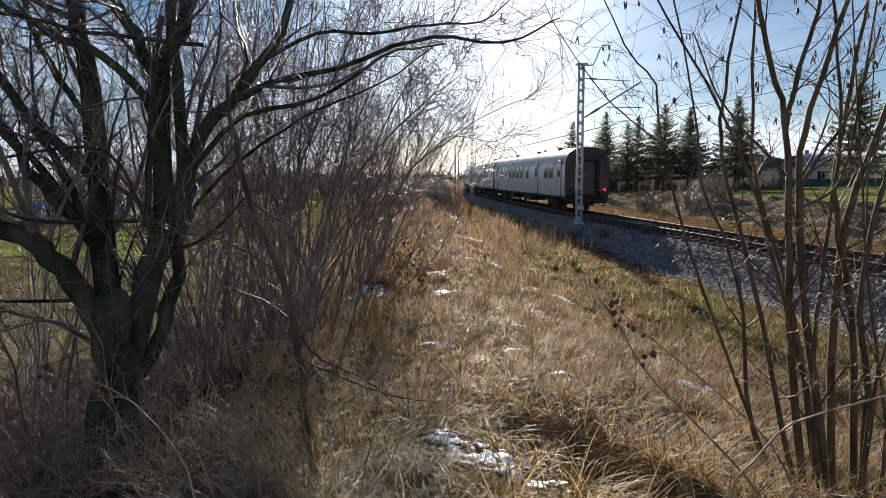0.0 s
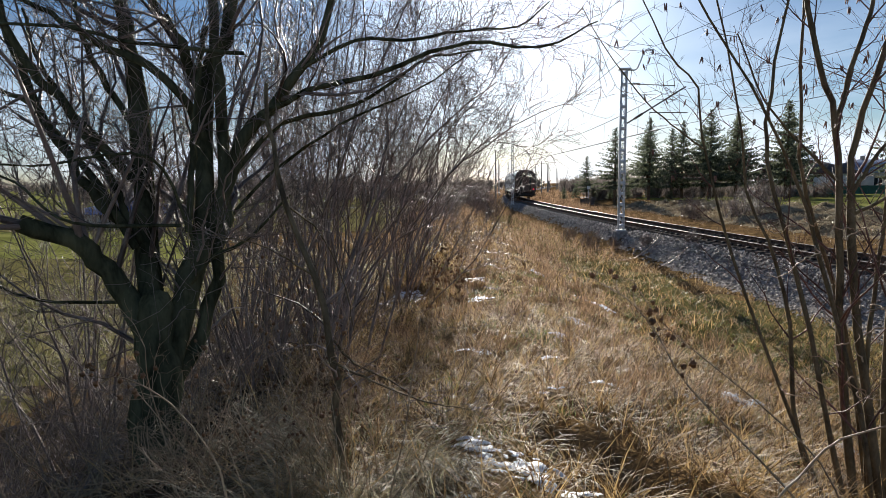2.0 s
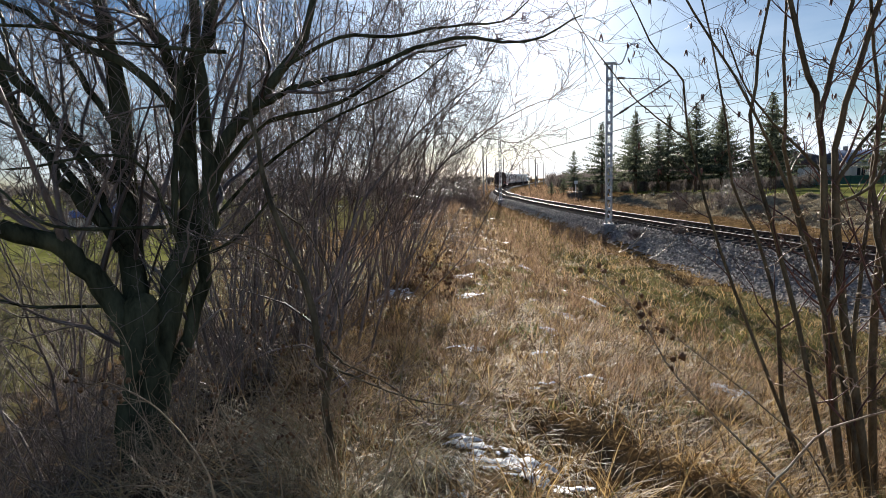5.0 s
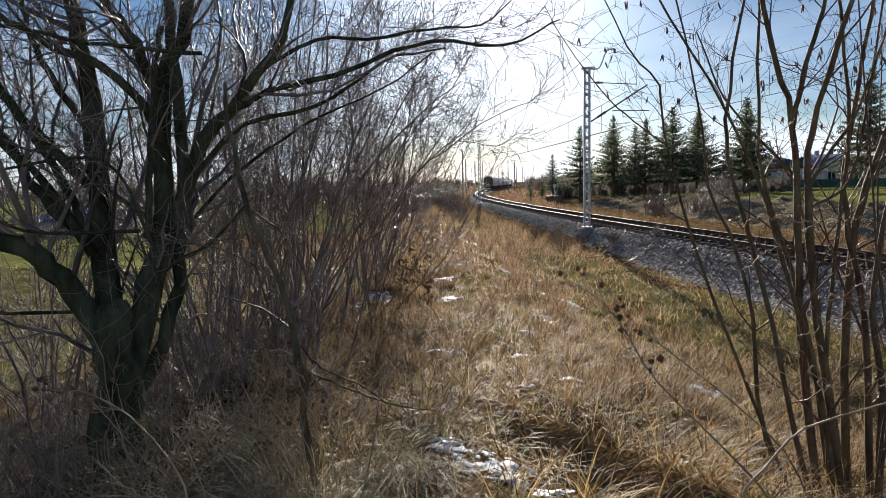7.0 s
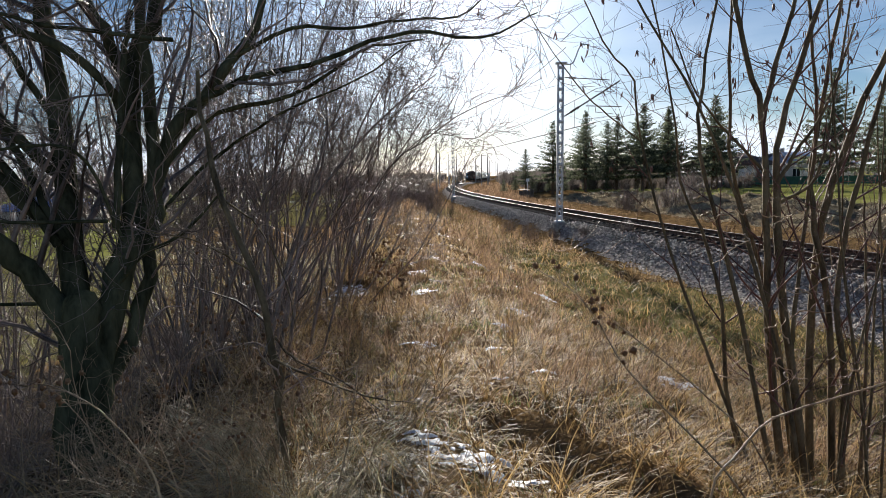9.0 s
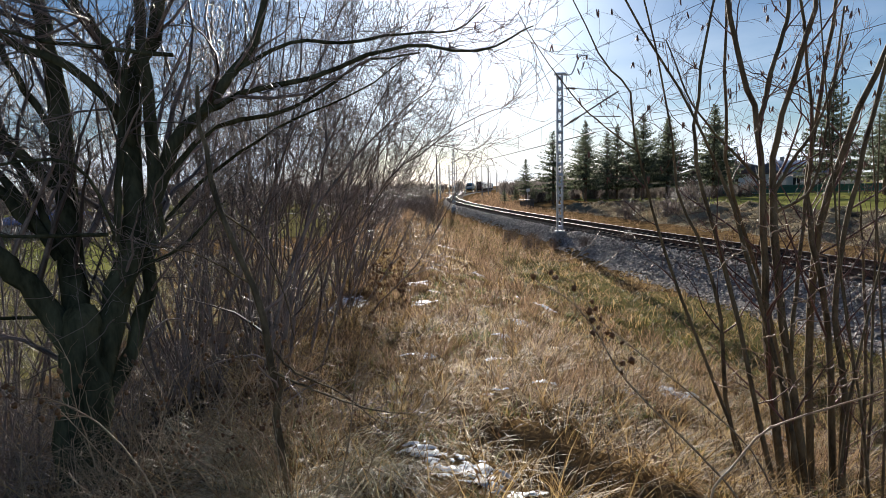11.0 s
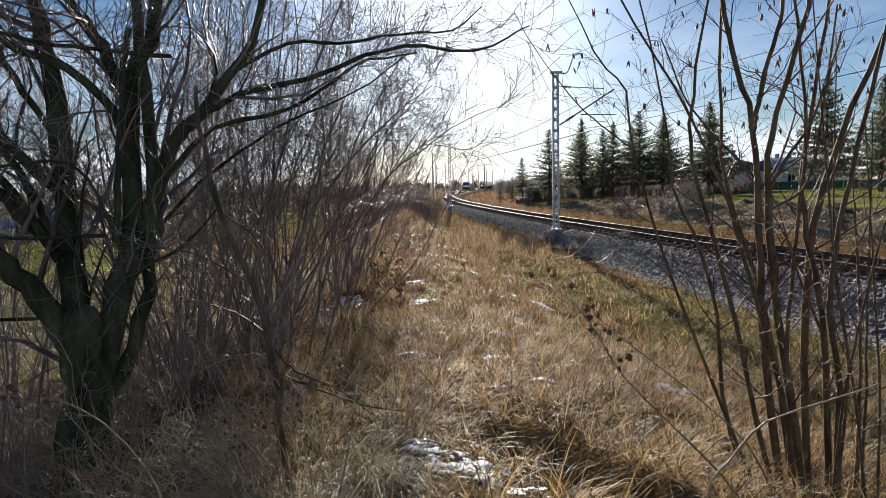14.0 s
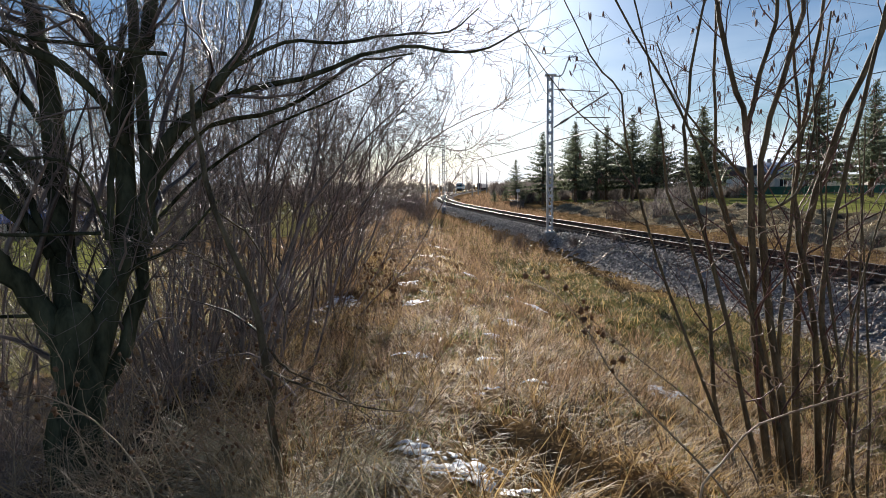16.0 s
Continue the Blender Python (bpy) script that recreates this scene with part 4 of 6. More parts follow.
def build_path():
    s = np.linspace(0, 1, 30)
    xs, ys = -46 + 40 * s, 74 + 10 * s + 14 * s ** 3
    g = Geo()
    w = 1.0
    v = []
    for q in np.linspace(-w, w, 5):
        v.append(np.stack([xs, ys + q, land(xs, ys + q) + 0.03], -1))
    v = np.stack(v, 1)
    k = 5
    i, j = np.meshgrid(np.arange(29), np.arange(k - 1), indexing="ij")
    g.add(v, np.stack([i * k + j, (i + 1) * k + j, (i + 1) * k + j + 1, i * k + j + 1], -1))
    tagged(new("gravel_path", g.mesh("gravel_path", M_ROAD, True)), "pale frosted gravel path across the field", "path", kind="structure")


build_path()


# ---- trees and shrubs by the bank ----
def limb_mesh(points, r0, r1, k=16, sides=8, seed=0):
    p = smooth_path(points, k)
    rng = np.random.default_rng(seed)
    p[1:-1] += rng.normal(0, r0 * 0.10 if r0 > 0.06 else r0 * 0.28, (k - 2, 3))
    r = np.linspace(r0, r1, k) * (1 + rng.normal(0, 0.04, k))
    return p, r


def twigs_on(paths, rng, counts, lengths, angle=0.7, lift=0.05, wander=0.16, thin=0.42, least=0.0022, full=0.03, first=0.12):
    """Shoots on the given limbs, then shoots on these: one Geo for all."""
    g = Geo()
    pts, rad = paths
    for level, (per, length) in enumerate(zip(counts, lengths)):
        start, way, r, s = sprout(pts, rad, per, angle, rng, first if level == 0 else 0.15)
        n = len(start)
        l = length * rng.uniform(0.45, 1.25, n)
        if level == 0:
            l = l * np.clip(r / full, 0.3, 1.2)
        k = 6 if level < 2 else 4
        p = grow(start, way, l, k, wander, lift, rng)
        r0 = np.maximum(np.minimum(r * thin * rng.uniform(0.6, 1.2, n), l * 0.017), least)
        rr = taper(r0, np.maximum(r0 * 0.25, least * 0.55), k)
        g.tubes(p, rr, 5 if level == 0 else 3)
        pts, rad = p, rr
        if level == 1:
            g.tips = p[:, -1]
    return g


def resample(paths, k=16):
    return np.stack([p for p, r in paths]), np.stack([r for p, r in paths])


def build_old_willow():
    rng = np.random.default_rng(21)
    root = tagged(new("old_tree"), "leafless multi-stemmed tree with dark mossy bark on the bank", "tree")
    limbs = [
        ("trunk", [(-2.00, 3.14, -0.25), (-2.07, 3.27, 0.51), (-2.11, 3.36, 0.93), (-2.15, 3.43, 1.25)], 0.172, 0.10),
        ("limb", [(-2.11, 3.36, 0.62), (-2.17, 3.39, 0.95), (-2.31, 3.39, 1.27), (-2.44, 3.31, 1.54), (-2.56, 3.22, 1.68), (-2.74, 3.02, 1.80)], 0.085, 0.055),
        ("limb", [(-2.12, 3.36, 0.55), (-2.18, 3.45, 1.05), (-2.30, 3.63, 1.63), (-2.47, 3.91, 2.49), (-2.67, 4.17, 3.12), (-2.83, 4.31, 3.50), (-3.14, 4.69, 4.45)], 0.095, 0.04),
        ("limb", [(-2.09, 3.36, 0.55), (-2.06, 3.47, 1.0), (-2.01, 3.62, 1.40), (-1.96, 3.75, 1.69), (-2.07, 4.17, 2.81), (-1.94, 4.32, 3.22), (-1.99, 4.72, 4.20)], 0.09, 0.045),
        ("limb", [(-2.06, 4.09, 2.57), (-2.14, 4.07, 2.85), (-2.23, 3.99, 3.15), (-2.32, 3.91, 3.32), (-2.50, 3.84, 3.75)], 0.045, 0.025),
        ("limb", [(-2.08, 3.37, 0.60), (-2.01, 3.50, 1.08), (-1.91, 3.75, 1.69), (-1.79, 3.90, 2.09), (-1.68, 3.94, 2.40), (-1.51, 4.07, 2.61), (-1.32, 4.11, 2.86), (-1.17, 4.24, 3.13), (-1.08, 4.30, 3.63)], 0.075, 0.022),
        ("limb", [(-1.56, 4.01, 2.55), (-1.22, 3.99, 2.69), (-0.69, 3.93, 2.79), (-0.27, 3.86, 2.92), (0.02, 3.77, 2.94), (0.36, 3.68, 2.87), (0.60, 3.60, 2.93), (0.75, 3.61, 3.01)], 0.021, 0.004),
        ("limb", [(-1.32, 4.11, 2.86), (-0.89, 4.04, 3.04), (-0.52, 3.96, 3.01), (-0.08, 3.88, 3.05), (0.26, 3.79, 3.04), (0.46, 3.72, 3.17)], 0.015, 0.004),
        ("limb", [(-1.83, 3.90, 2.03), (-1.53, 4.26, 2.48), (-1.00, 4.40, 2.62), (-0.65, 4.44, 2.83), (-0.37, 4.36, 2.97), (0.01, 4.28, 3.00)], 0.021, 0.006),
        ("limb", [(-2.00, 3.65, 1.45), (-1.90, 4.25, 1.85), (-1.67, 4.73, 2.21), (-1.29, 4.77, 2.46), (-0.91, 4.81, 2.66), (-0.47, 4.75, 2.82), (-0.09, 4.69, 3.07)], 0.017, 0.005),
        ("limb", [(-2.30, 3.40, 1.25), (-2.80, 3.20, 1.30), (-3.30, 3.05, 1.55), (-3.80, 2.95, 1.60)], 0.012, 0.005),
        ("limb", [(-2.00, 3.55, 1.30), (-1.75, 3.50, 1.55), (-1.50, 3.40, 1.65), (-1.15, 3.30, 1.95)], 0.018, 0.006),
        ("limb", [(-2.30, 3.60, 1.60), (-2.75, 3.60, 2.10), (-3.10, 3.65, 2.70), (-3.50, 3.80, 3.60)], 0.045, 0.02),
        ("limb", [(-2.30, 3.50, 1.60), (-2.65, 3.60, 2.07), (-2.98, 3.72, 2.36), (-3.25, 3.84, 2.61), (-3.74, 3.93, 2.81)], 0.030, 0.014),
        ("limb", [(-2.28, 3.55, 1.62), (-2.51, 3.61, 2.03), (-2.88, 3.75, 2.53), (-3.22, 3.88, 2.98), (-3.41, 4.03, 3.34)], 0.028, 0.012),
        ("limb", [(-2.45, 3.86, 2.40), (-2.74, 3.80, 2.91), (-2.93, 3.95, 3.30), (-3.06, 4.09, 3.59)], 0.024, 0.012),
        ("limb", [(-2.00, 3.95, 2.35), (-2.13, 3.72, 2.74), (-2.51, 3.53, 2.97), (-2.85, 3.54, 3.17), (-3.32, 3.63, 3.35)], 0.034, 0.014),
        ("limb", [(-3.06, 3.26, 3.04), (-2.62, 3.42, 3.03), (-2.25, 3.57, 2.96), (-1.60, 3.76, 2.91)], 0.009, 0.014),
        ("limb", [(-1.98, 3.50, 1.75), (-2.35, 2.96, 1.80), (-2.74, 3.02, 2.04), (-3.14, 3.11, 2.15)], 0.012, 0.005),
        ("limb", [(-1.96, 3.65, 1.60), (-2.05, 3.30, 2.19), (-2.64, 3.04, 2.14), (-3.14, 3.12, 2.19)], 0.011, 0.005),
        ("limb", [(-1.98, 3.60, 1.70), (-1.97, 3.72, 2.31), (-1.95, 3.78, 2.72), (-1.90, 3.85, 3.12)], 0.024, 0.016),
        ("limb", [(-2.05, 3.45, 0.70), (-1.86, 3.72, 1.30), (-1.84, 3.90, 2.10), (-1.95, 4.05, 3.10), (-2.02, 4.20, 3.90)], 0.055, 0.03),
        ("limb", [(-2.35, 3.75, 2.00), (-2.80, 3.50, 2.60), (-3.05, 3.30, 3.20), (-3.20, 3.20, 3.80)], 0.035, 0.015),
    ]
    made = []
    for i, (name, pts, r0, r1) in enumerate(limbs):
        p, r = limb_mesh(pts, r0, r1, 16, 9, i)
        g = Geo()
        g.tubes(p[None], r[None], 10)
        part(name, g, M_BARK, root, "dark mossy trunk" if name == "trunk" else "", True)
        if name == "limb":
            made.append((p, r))
    part("branchwork", twigs_on(resample(made), rng, (11, 5, 2), (1.1, 0.5, 0.2), 0.7, 0.03, 0.19, thin=0.55, least=0.0024, full=0.045), M_TWIG, root, "dense thin brown twigs")
    return root


build_old_willow()


def build_thicket(seed, stems, height, lean, spread=0.35, counts=(8, 6, 4)):
    rng = np.random.default_rng(seed)
    root = tagged(new("thicket_shrub"), "dense leafless shrub with many thin upright stems", "shrub", "thicket on the bank")
    start = rng.normal(0, 0.22, (stems, 3)) * np.array([1, 1, 0])
    start[:, 2] = -0.35
    a = rng.uniform(0, 6.28, stems)
    way = np.stack([np.cos(a) * spread + lean[0], np.sin(a) * spread + lean[1], np.ones(stems)], -1)
    way[:, :2] += rng.normal(0, 0.12, (stems, 2))
    l = height * rng.uniform(0.65, 1.1, stems)
    p = grow(start, way, l, 9, 0.10, 0.015, rng)
    r = taper(rng.uniform(0.009, 0.023, stems), np.full(stems, 0.0035), 9)
    for i in range(stems):
        g = Geo()
        g.tubes(p[i:i + 1], r[i:i + 1], 6)
        part("stem", g, M_TWIG, root, smooth=True)
    part("branchwork", twigs_on((p, r), rng, counts, (0.9, 0.45, 0.22), 0.66, 0.045, 0.2, 0.55, 0.0026, 0.012, 0.3), M_TWIG, root, "fine reddish brown twigs")
    return root


v1 = build_thicket(31, 13, 6.4, (0.16, -0.02), 0.26, (10, 5, 3))
v2 = build_thicket(32, 13, 5.8, (0.02, 0.0), 0.34, (10, 5, 3))
v3 = build_thicket(33, 11, 5.0, (0.22, -0.05), 0.24, (10, 5, 3))
SPOTS = ((v1, -2.05, 7.0, 0, 1.0), (v2, -2.9, 6.6, 40, 1.0), (v3, -1.65, 9.4, 10, 1.05), (v1, -2.4, 9.6, 60, 1.05), (v2, -3.8, 8.8, 120, 1.1), (v1, -1.9, 12.0, -20, 1.05),
         (v2, -3.2, 12.6, 200, 1.2), (v3, -2.2, 15.5, 30, 1.1), (v2, -5.2, 11.5, 80, 1.2), (v1, -2.6, 18.5, 15, 1.1), (v3, -4.6, 6.0, 170, 1.0), (v1, -2.1, 5.4, 90, 0.85), (v2, -2.4, 8.2, 260, 0.8), (v2, -6.5, 8.5, 20, 1.0), (v2, -3.4, 25.0, 0, 0.9), (v3, -3.0, 34.0, 60, 0.8), (v2, -3.5, 46.0, 90, 0.8))
used = set()
for ob, x, y, a, s in SPOTS:
    m = pose(x, y, float(land(x, y)), 0, 0, a)
    if ob.name in used:
        ob = copy_thing(ob, m)
    else:
        used.add(ob.name)
        ob.matrix_basis = m
    ob.scale = (s, s, s)


def build_reaching_shrub():
    rng = np.random.default_rng(47)
    root = tagged(new("reaching_shrub"), "leafless shrub with long thin branches reaching over the verge", "shrub", "thicket on the bank")
    made = []
    for i, (pts, r0, r1) in enumerate((
            ([(-0.74, 5.68, 1.59), (-0.29, 5.47, 2.16), (-0.05, 5.30, 2.30), (0.22, 5.24, 2.50), (0.51, 5.18, 2.64), (0.74, 5.10, 2.71), (0.83, 5.12, 2.84)], 0.008, 0.002),
            ([(-0.40, 5.45, 2.05), (-0.05, 5.31, 2.35), (0.11, 5.22, 2.38), (0.43, 5.14, 2.33), (0.64, 5.07, 2.47)], 0.006, 0.002),
            ([(0.22, 5.24, 2.50), (0.27, 5.26, 2.67), (0.33, 5.28, 2.80)], 0.005, 0.002),
            ([(-1.60, 5.83, 0.73), (-1.09, 5.94, 1.45), (-0.69, 5.83, 2.00), (-0.30, 5.71, 2.57), (-0.06, 5.67, 2.95), (0.14, 5.60, 3.04)], 0.008, 0.002),
            ([(-1.60, 5.05, 0.00), (-1.50, 5.14, 0.44), (-1.23, 5.34, 1.41), (-0.92, 5.50, 2.03), (-0.32, 5.66, 2.67), (0.10, 5.80, 3.00)], 0.028, 0.004),
            ([(-1.48, 5.20, 0.00), (-1.37, 5.31, 0.61), (-1.19, 5.50, 1.50), (-1.04, 5.67, 2.20), (-0.83, 5.82, 2.76), (-0.55, 5.99, 3.39)], 0.022, 0.004),
            ([(-1.40, 5.40, 0.00), (-1.30, 5.47, 0.79), (-1.14, 5.66, 1.65), (-0.99, 5.85, 2.49), (-1.07, 6.02, 3.24), (-0.98, 6.21, 4.07)], 0.020, 0.005),
            ([(-1.15, 5.55, 0.00), (-0.88, 5.64, 0.97), (-0.65, 5.81, 1.63), (-0.36, 5.96, 2.13), (-0.03, 6.11, 2.63), (0.20, 6.24, 2.89)], 0.014, 0.003),
            ([(-1.60, 5.70, 0.00), (-1.46, 5.77, 0.73), (-0.97, 5.94, 1.40), (-0.56, 6.06, 1.64), (-0.32, 6.20, 2.02)], 0.018, 0.004),
            ([(-1.70, 5.80, 0.00), (-1.65, 5.89, 0.47), (-1.71, 6.10, 1.52), (-1.53, 6.30, 2.47), (-1.35, 6.49, 3.33), (-1.41, 6.68, 4.22)], 0.024, 0.006),
            ([(-1.95, 6.00, 0.00), (-1.92, 6.07, 0.68), (-2.02, 6.27, 1.64), (-1.93, 6.46, 2.55), (-2.07, 6.64, 3.38)], 0.024, 0.006),
            ([(-1.35, 6.10, 0.00), (-1.23, 6.21, 0.63), (-0.97, 6.42, 1.72), (-0.78, 6.61, 2.53), (-0.32, 6.79, 3.36), (-0.10, 6.94, 3.80)], 0.020, 0.004),
            ([(-1.49, 6.46, 0.88), (-0.91, 6.40, 1.80), (-0.48, 6.30, 2.49), (-0.15, 6.16, 2.90), (0.11, 6.12, 3.31)], 0.008, 0.002),
    )):
        p, r = limb_mesh(pts, r0, r1, 16, 6, 80 + i)
        g = Geo()
        g.tubes(p[None], r[None], 6)
        part("branch", g, M_TWIG, root, smooth=True)
        if len(pts) > 3:
            made.append((p, r))
    part("branchwork", twigs_on(resample(made), rng, (9, 5, 2), (0.6, 0.3, 0.14), 0.62, 0.04, 0.17, 0.5, 0.0026, 0.012), M_TWIG, root)


build_reaching_shrub()


def build_leaning_sapling():
    rng = np.random.default_rng(44)
    root = tagged(new("leaning_sapling"), "crooked dark sapling leaning out of the bank", "shrub")
    made = []
    for pts, r0, r1 in (([(-0.62, 2.55, 0.25), (-0.69, 2.61, 0.77), (-0.74, 2.69, 1.11), (-0.82, 2.77, 1.42), (-1.04, 2.91, 1.90), (-1.16, 3.05, 2.31), (-1.23, 3.18, 2.61)], 0.023, 0.012),
                        ([(-0.72, 2.64, 1.09), (-0.50, 2.54, 1.03), (-0.23, 2.40, 0.98), (-0.01, 2.36, 0.96)], 0.007, 0.002),
                        ([(-0.73, 2.70, 1.19), (-0.61, 2.64, 1.09), (-0.36, 2.55, 1.00), (-0.16, 2.44, 0.89)], 0.007, 0.002),
                        ([(-0.86, 2.80, 1.52), (-1.1, 2.75, 1.68), (-1.4, 2.75, 1.75)], 0.006, 0.002),
                        ([(-1.04, 2.91, 1.90), (-0.85, 2.9, 1.75), (-0.7, 2.85, 1.45), (-0.64, 2.8, 1.2)], 0.006, 0.002)):
        p, r = limb_mesh(pts, r0, r1, 16, 6, 3)
        g = Geo()
        g.tubes(p[None], r[None], 7)
        part("stem" if r0 > 0.01 else "branch", g, M_HAZEL, root, smooth=True)
        made.append((p, r))
    part("branchwork", twigs_on(resample(made), rng, (8, 4), (0.45, 0.2), 0.8, 0.0, 0.2, 0.5, 0.0012, 0.01), M_TWIG, root)


build_leaning_sapling()


def build_bramble(seed, n, size, height, label, skin=M_TWIG):
    """A tangle of thin arching canes, crossing one another."""
    rng = np.random.default_rng(seed)
    root = tagged(new("bramble"), label, "shrub", "brambles under the thicket")
    start = rng.uniform(-1, 1, (n, 3)) * np.array([size[0], size[1], 0])
    start[:, 2] = -0.15
    way = rng.normal(0, 0.75, (n, 3)) * np.array([1, 1, 0.2]) + np.array([0.15, -0.1, 1.0])
    l = height * rng.uniform(0.5, 1.4, n)
    p = grow(start, way, l, 9, 0.16, -0.03, rng)
    r = taper(rng.uniform(0.0025, 0.006, n), np.full(n, 0.0014), 9)
    for i in range(n):
        g = Geo()
        g.tubes(p[i:i + 1], r[i:i + 1], 5)
        part("cane", g, skin, root)
    part("branchwork", twigs_on((p, r), rng, (6, 3), (0.45, 0.18), 0.8, 0.0, 0.2, 0.6, 0.0012, 0.004), skin, root)
    return root


br1 = build_bramble(101, 26, (0.6, 0.8), 2.1, "tangled leafless brown bramble canes on the bank")
br3 = build_bramble(103, 22, (0.5, 0.5), 1.0, "pale dry bramble canes tangled before the old tree", M_WEED)
br4 = build_bramble(104, 34, (0.45, 0.5), 0.95, "crooked pale dead twigs tangled before the old tree", M_REED)
br2 = build_bramble(102, 20, (0.6, 0.6), 1.3, "tangled leafless brown bramble canes on the bank")
placed = set()
for ob, x, y, a, s in ((br2, -2.4, 4.7, 10, 1.1), (br3, -1.05, 2.6, 0, 0.8), (br3, -1.7, 2.3, 130, 0.9), (br3, -1.3, 3.3, 60, 0.9), (br4, -1.0, 3.0, 0, 1.0), (br4, -1.5, 2.7, 80, 0.9), (br4, -2.6, 2.6, 200, 0.9), (br4, -2.9, 2.2, 30, 0.7), (br1, -2.2, 6.2, 90, 0.9), (br1, -3.2, 4.0, 200, 0.9), (br2, -3.0, 2.9, 120, 0.8), (br1, -2.7, 5.4, 60, 1.2), (br1, -3.5, 3.0, 20, 0.8), (br2, -3.9, 3.9, 70, 1.0), (br2, -2.5, 2.3, 250, 0.6), (br1, -2.0, 7.6, 300, 1.1), (br1, -3.3, 6.6, 330, 1.1), (br1, -2.5, 6.9, 140, 1.1), (br1, -3.3, 7.9, 250, 1.2), (br1, -4.2, 6.2, 45, 1.2), (br1, -2.7, 9.0, 10, 1.1), (br1, -4.6, 8.6, 80, 1.2), (br2, -2.2, 8.4, 200, 1.1), (br2, -2.9, 4.3, 60, 0.9), (br1, -5.6, 7.4, 170, 1.2), (br1, -4.3, 4.6, 110, 1.0), (br1, -5.0, 5.5, 200, 1.1), (br1, -5.4, 4.4, 300, 1.0), (br2, -3.9, 5.2, 10, 1.1), (br1, -6.4, 6.2, 60, 1.1)):
    m = pose(x, y, float(land(x, y)), 0, 0, a)
    if ob.name in placed:
        ob = copy_thing(ob, m)
    else:
        placed.add(ob.name)
        ob.matrix_basis = m
    ob.scale = (s, s, s)


def build_hazel():
    rng = np.random.default_rng(52)
    root = tagged(new("hazel_shrub"), "multi-stemmed hazel shrub with hanging catkins", "shrub")
    stems = [
        ([(2.65, 4.02, -0.75), (2.17, 4.23, 0.58), (1.87, 4.36, 1.45), (1.65, 4.38, 2.25), (1.57, 4.32, 2.69), (1.36, 4.23, 2.89), (1.10, 4.17, 3.35)], 0.017, 0.005),
        ([(2.72, 4.04, -0.75), (2.48, 4.11, 0.31), (2.27, 4.21, 1.31), (2.09, 4.28, 2.06), (2.07, 4.32, 2.44), (2.14, 4.38, 2.97), (2.27, 4.44, 3.55)], 0.025, 0.010),
        ([(2.78, 4.12, -0.75), (2.66, 4.31, 0.68), (2.64, 4.41, 1.63), (2.63, 4.49, 2.42), (2.50, 4.53, 2.87), (2.40, 4.60, 3.51)], 0.038, 0.020),
        ([(2.63, 4.49, 2.38), (2.68, 4.48, 2.73), (2.84, 4.54, 3.23), (2.89, 4.58, 3.57)], 0.024, 0.016),
        ([(2.95, 4.05, -0.75), (2.79, 4.27, 0.69), (2.74, 4.41, 1.62), (2.73, 4.46, 2.09), (2.81, 4.46, 2.51), (2.97, 4.44, 3.20), (3.02, 4.48, 3.53)], 0.040, 0.018),
        ([(3.02, 4.22, -0.8), (3.03, 4.39, 0.75), (3.10, 4.46, 1.44), (3.17, 4.46, 1.87), (3.30, 4.46, 2.27), (3.55, 4.44, 2.94), (3.78, 4.44, 3.7)], 0.038, 0.022),
        ([(2.96, 4.32, -0.8), (2.89, 4.56, 0.52), (2.69, 4.75, 1.51), (2.54, 4.80, 2.06), (2.48, 4.76, 2.60), (2.47, 4.76, 3.61)], 0.026, 0.012),
        ([(3.14, 4.15, -0.8), (3.13, 4.27, 0.56), (3.02, 4.37, 1.53), (3.03, 4.52, 2.04), (3.17, 4.60, 2.69), (3.32, 4.69, 3.51)], 0.034, 0.015),
        ([(2.60, 4.12, -0.75), (2.34, 4.24, 0.18), (2.31, 4.37, 0.94), (2.23, 4.52, 1.45), (2.08, 4.67, 1.94), (2.02, 4.73, 2.52), (1.82, 4.82, 3.52)], 0.022, 0.008),
        ([(2.80, 3.96, -0.75), (2.69, 4.01, 0.22), (2.52, 4.20, 1.14), (2.30, 4.28, 1.93), (2.08, 4.21, 2.35), (1.81, 4.14, 2.78), (1.43, 4.08, 3.35)], 0.024, 0.008),
        ([(3.12, 4.06, -0.8), (3.17, 4.15, 0.38), (3.12, 4.21, 0.96), (3.19, 4.28, 1.62), (3.30, 4.25, 2.23), (3.52, 4.22, 3.4)], 0.030, 0.016),
        ([(2.72, 4.42, 1.9), (2.85, 4.40, 2.15), (3.05, 4.38, 2.5), (3.25, 4.42, 3.1)], 0.018, 0.010),
        ([(2.74, 4.43, 1.75), (2.98, 4.35, 1.95), (3.1, 4.4, 2.4), (3.2, 4.4, 3.3)], 0.016, 0.008),
        ([(2.64, 4.43, 2.0), (2.40, 4.45, 2.25), (2.12, 4.5, 2.6), (1.9, 4.5, 3.1)], 0.015, 0.006),
        ([(2.85, 4.16, -0.75), (2.84, 4.3, 0.6), (2.95, 4.42, 1.5), (3.02, 4.45, 2.4), (2.9, 4.5, 3.5)], 0.022, 0.012),
        ([(1.65, 4.38, 2.25), (1.40, 4.30, 2.42), (1.15, 4.2, 2.62), (0.85, 4.1, 2.98), (0.7, 4.0, 3.2)], 0.008, 0.003),
    ]
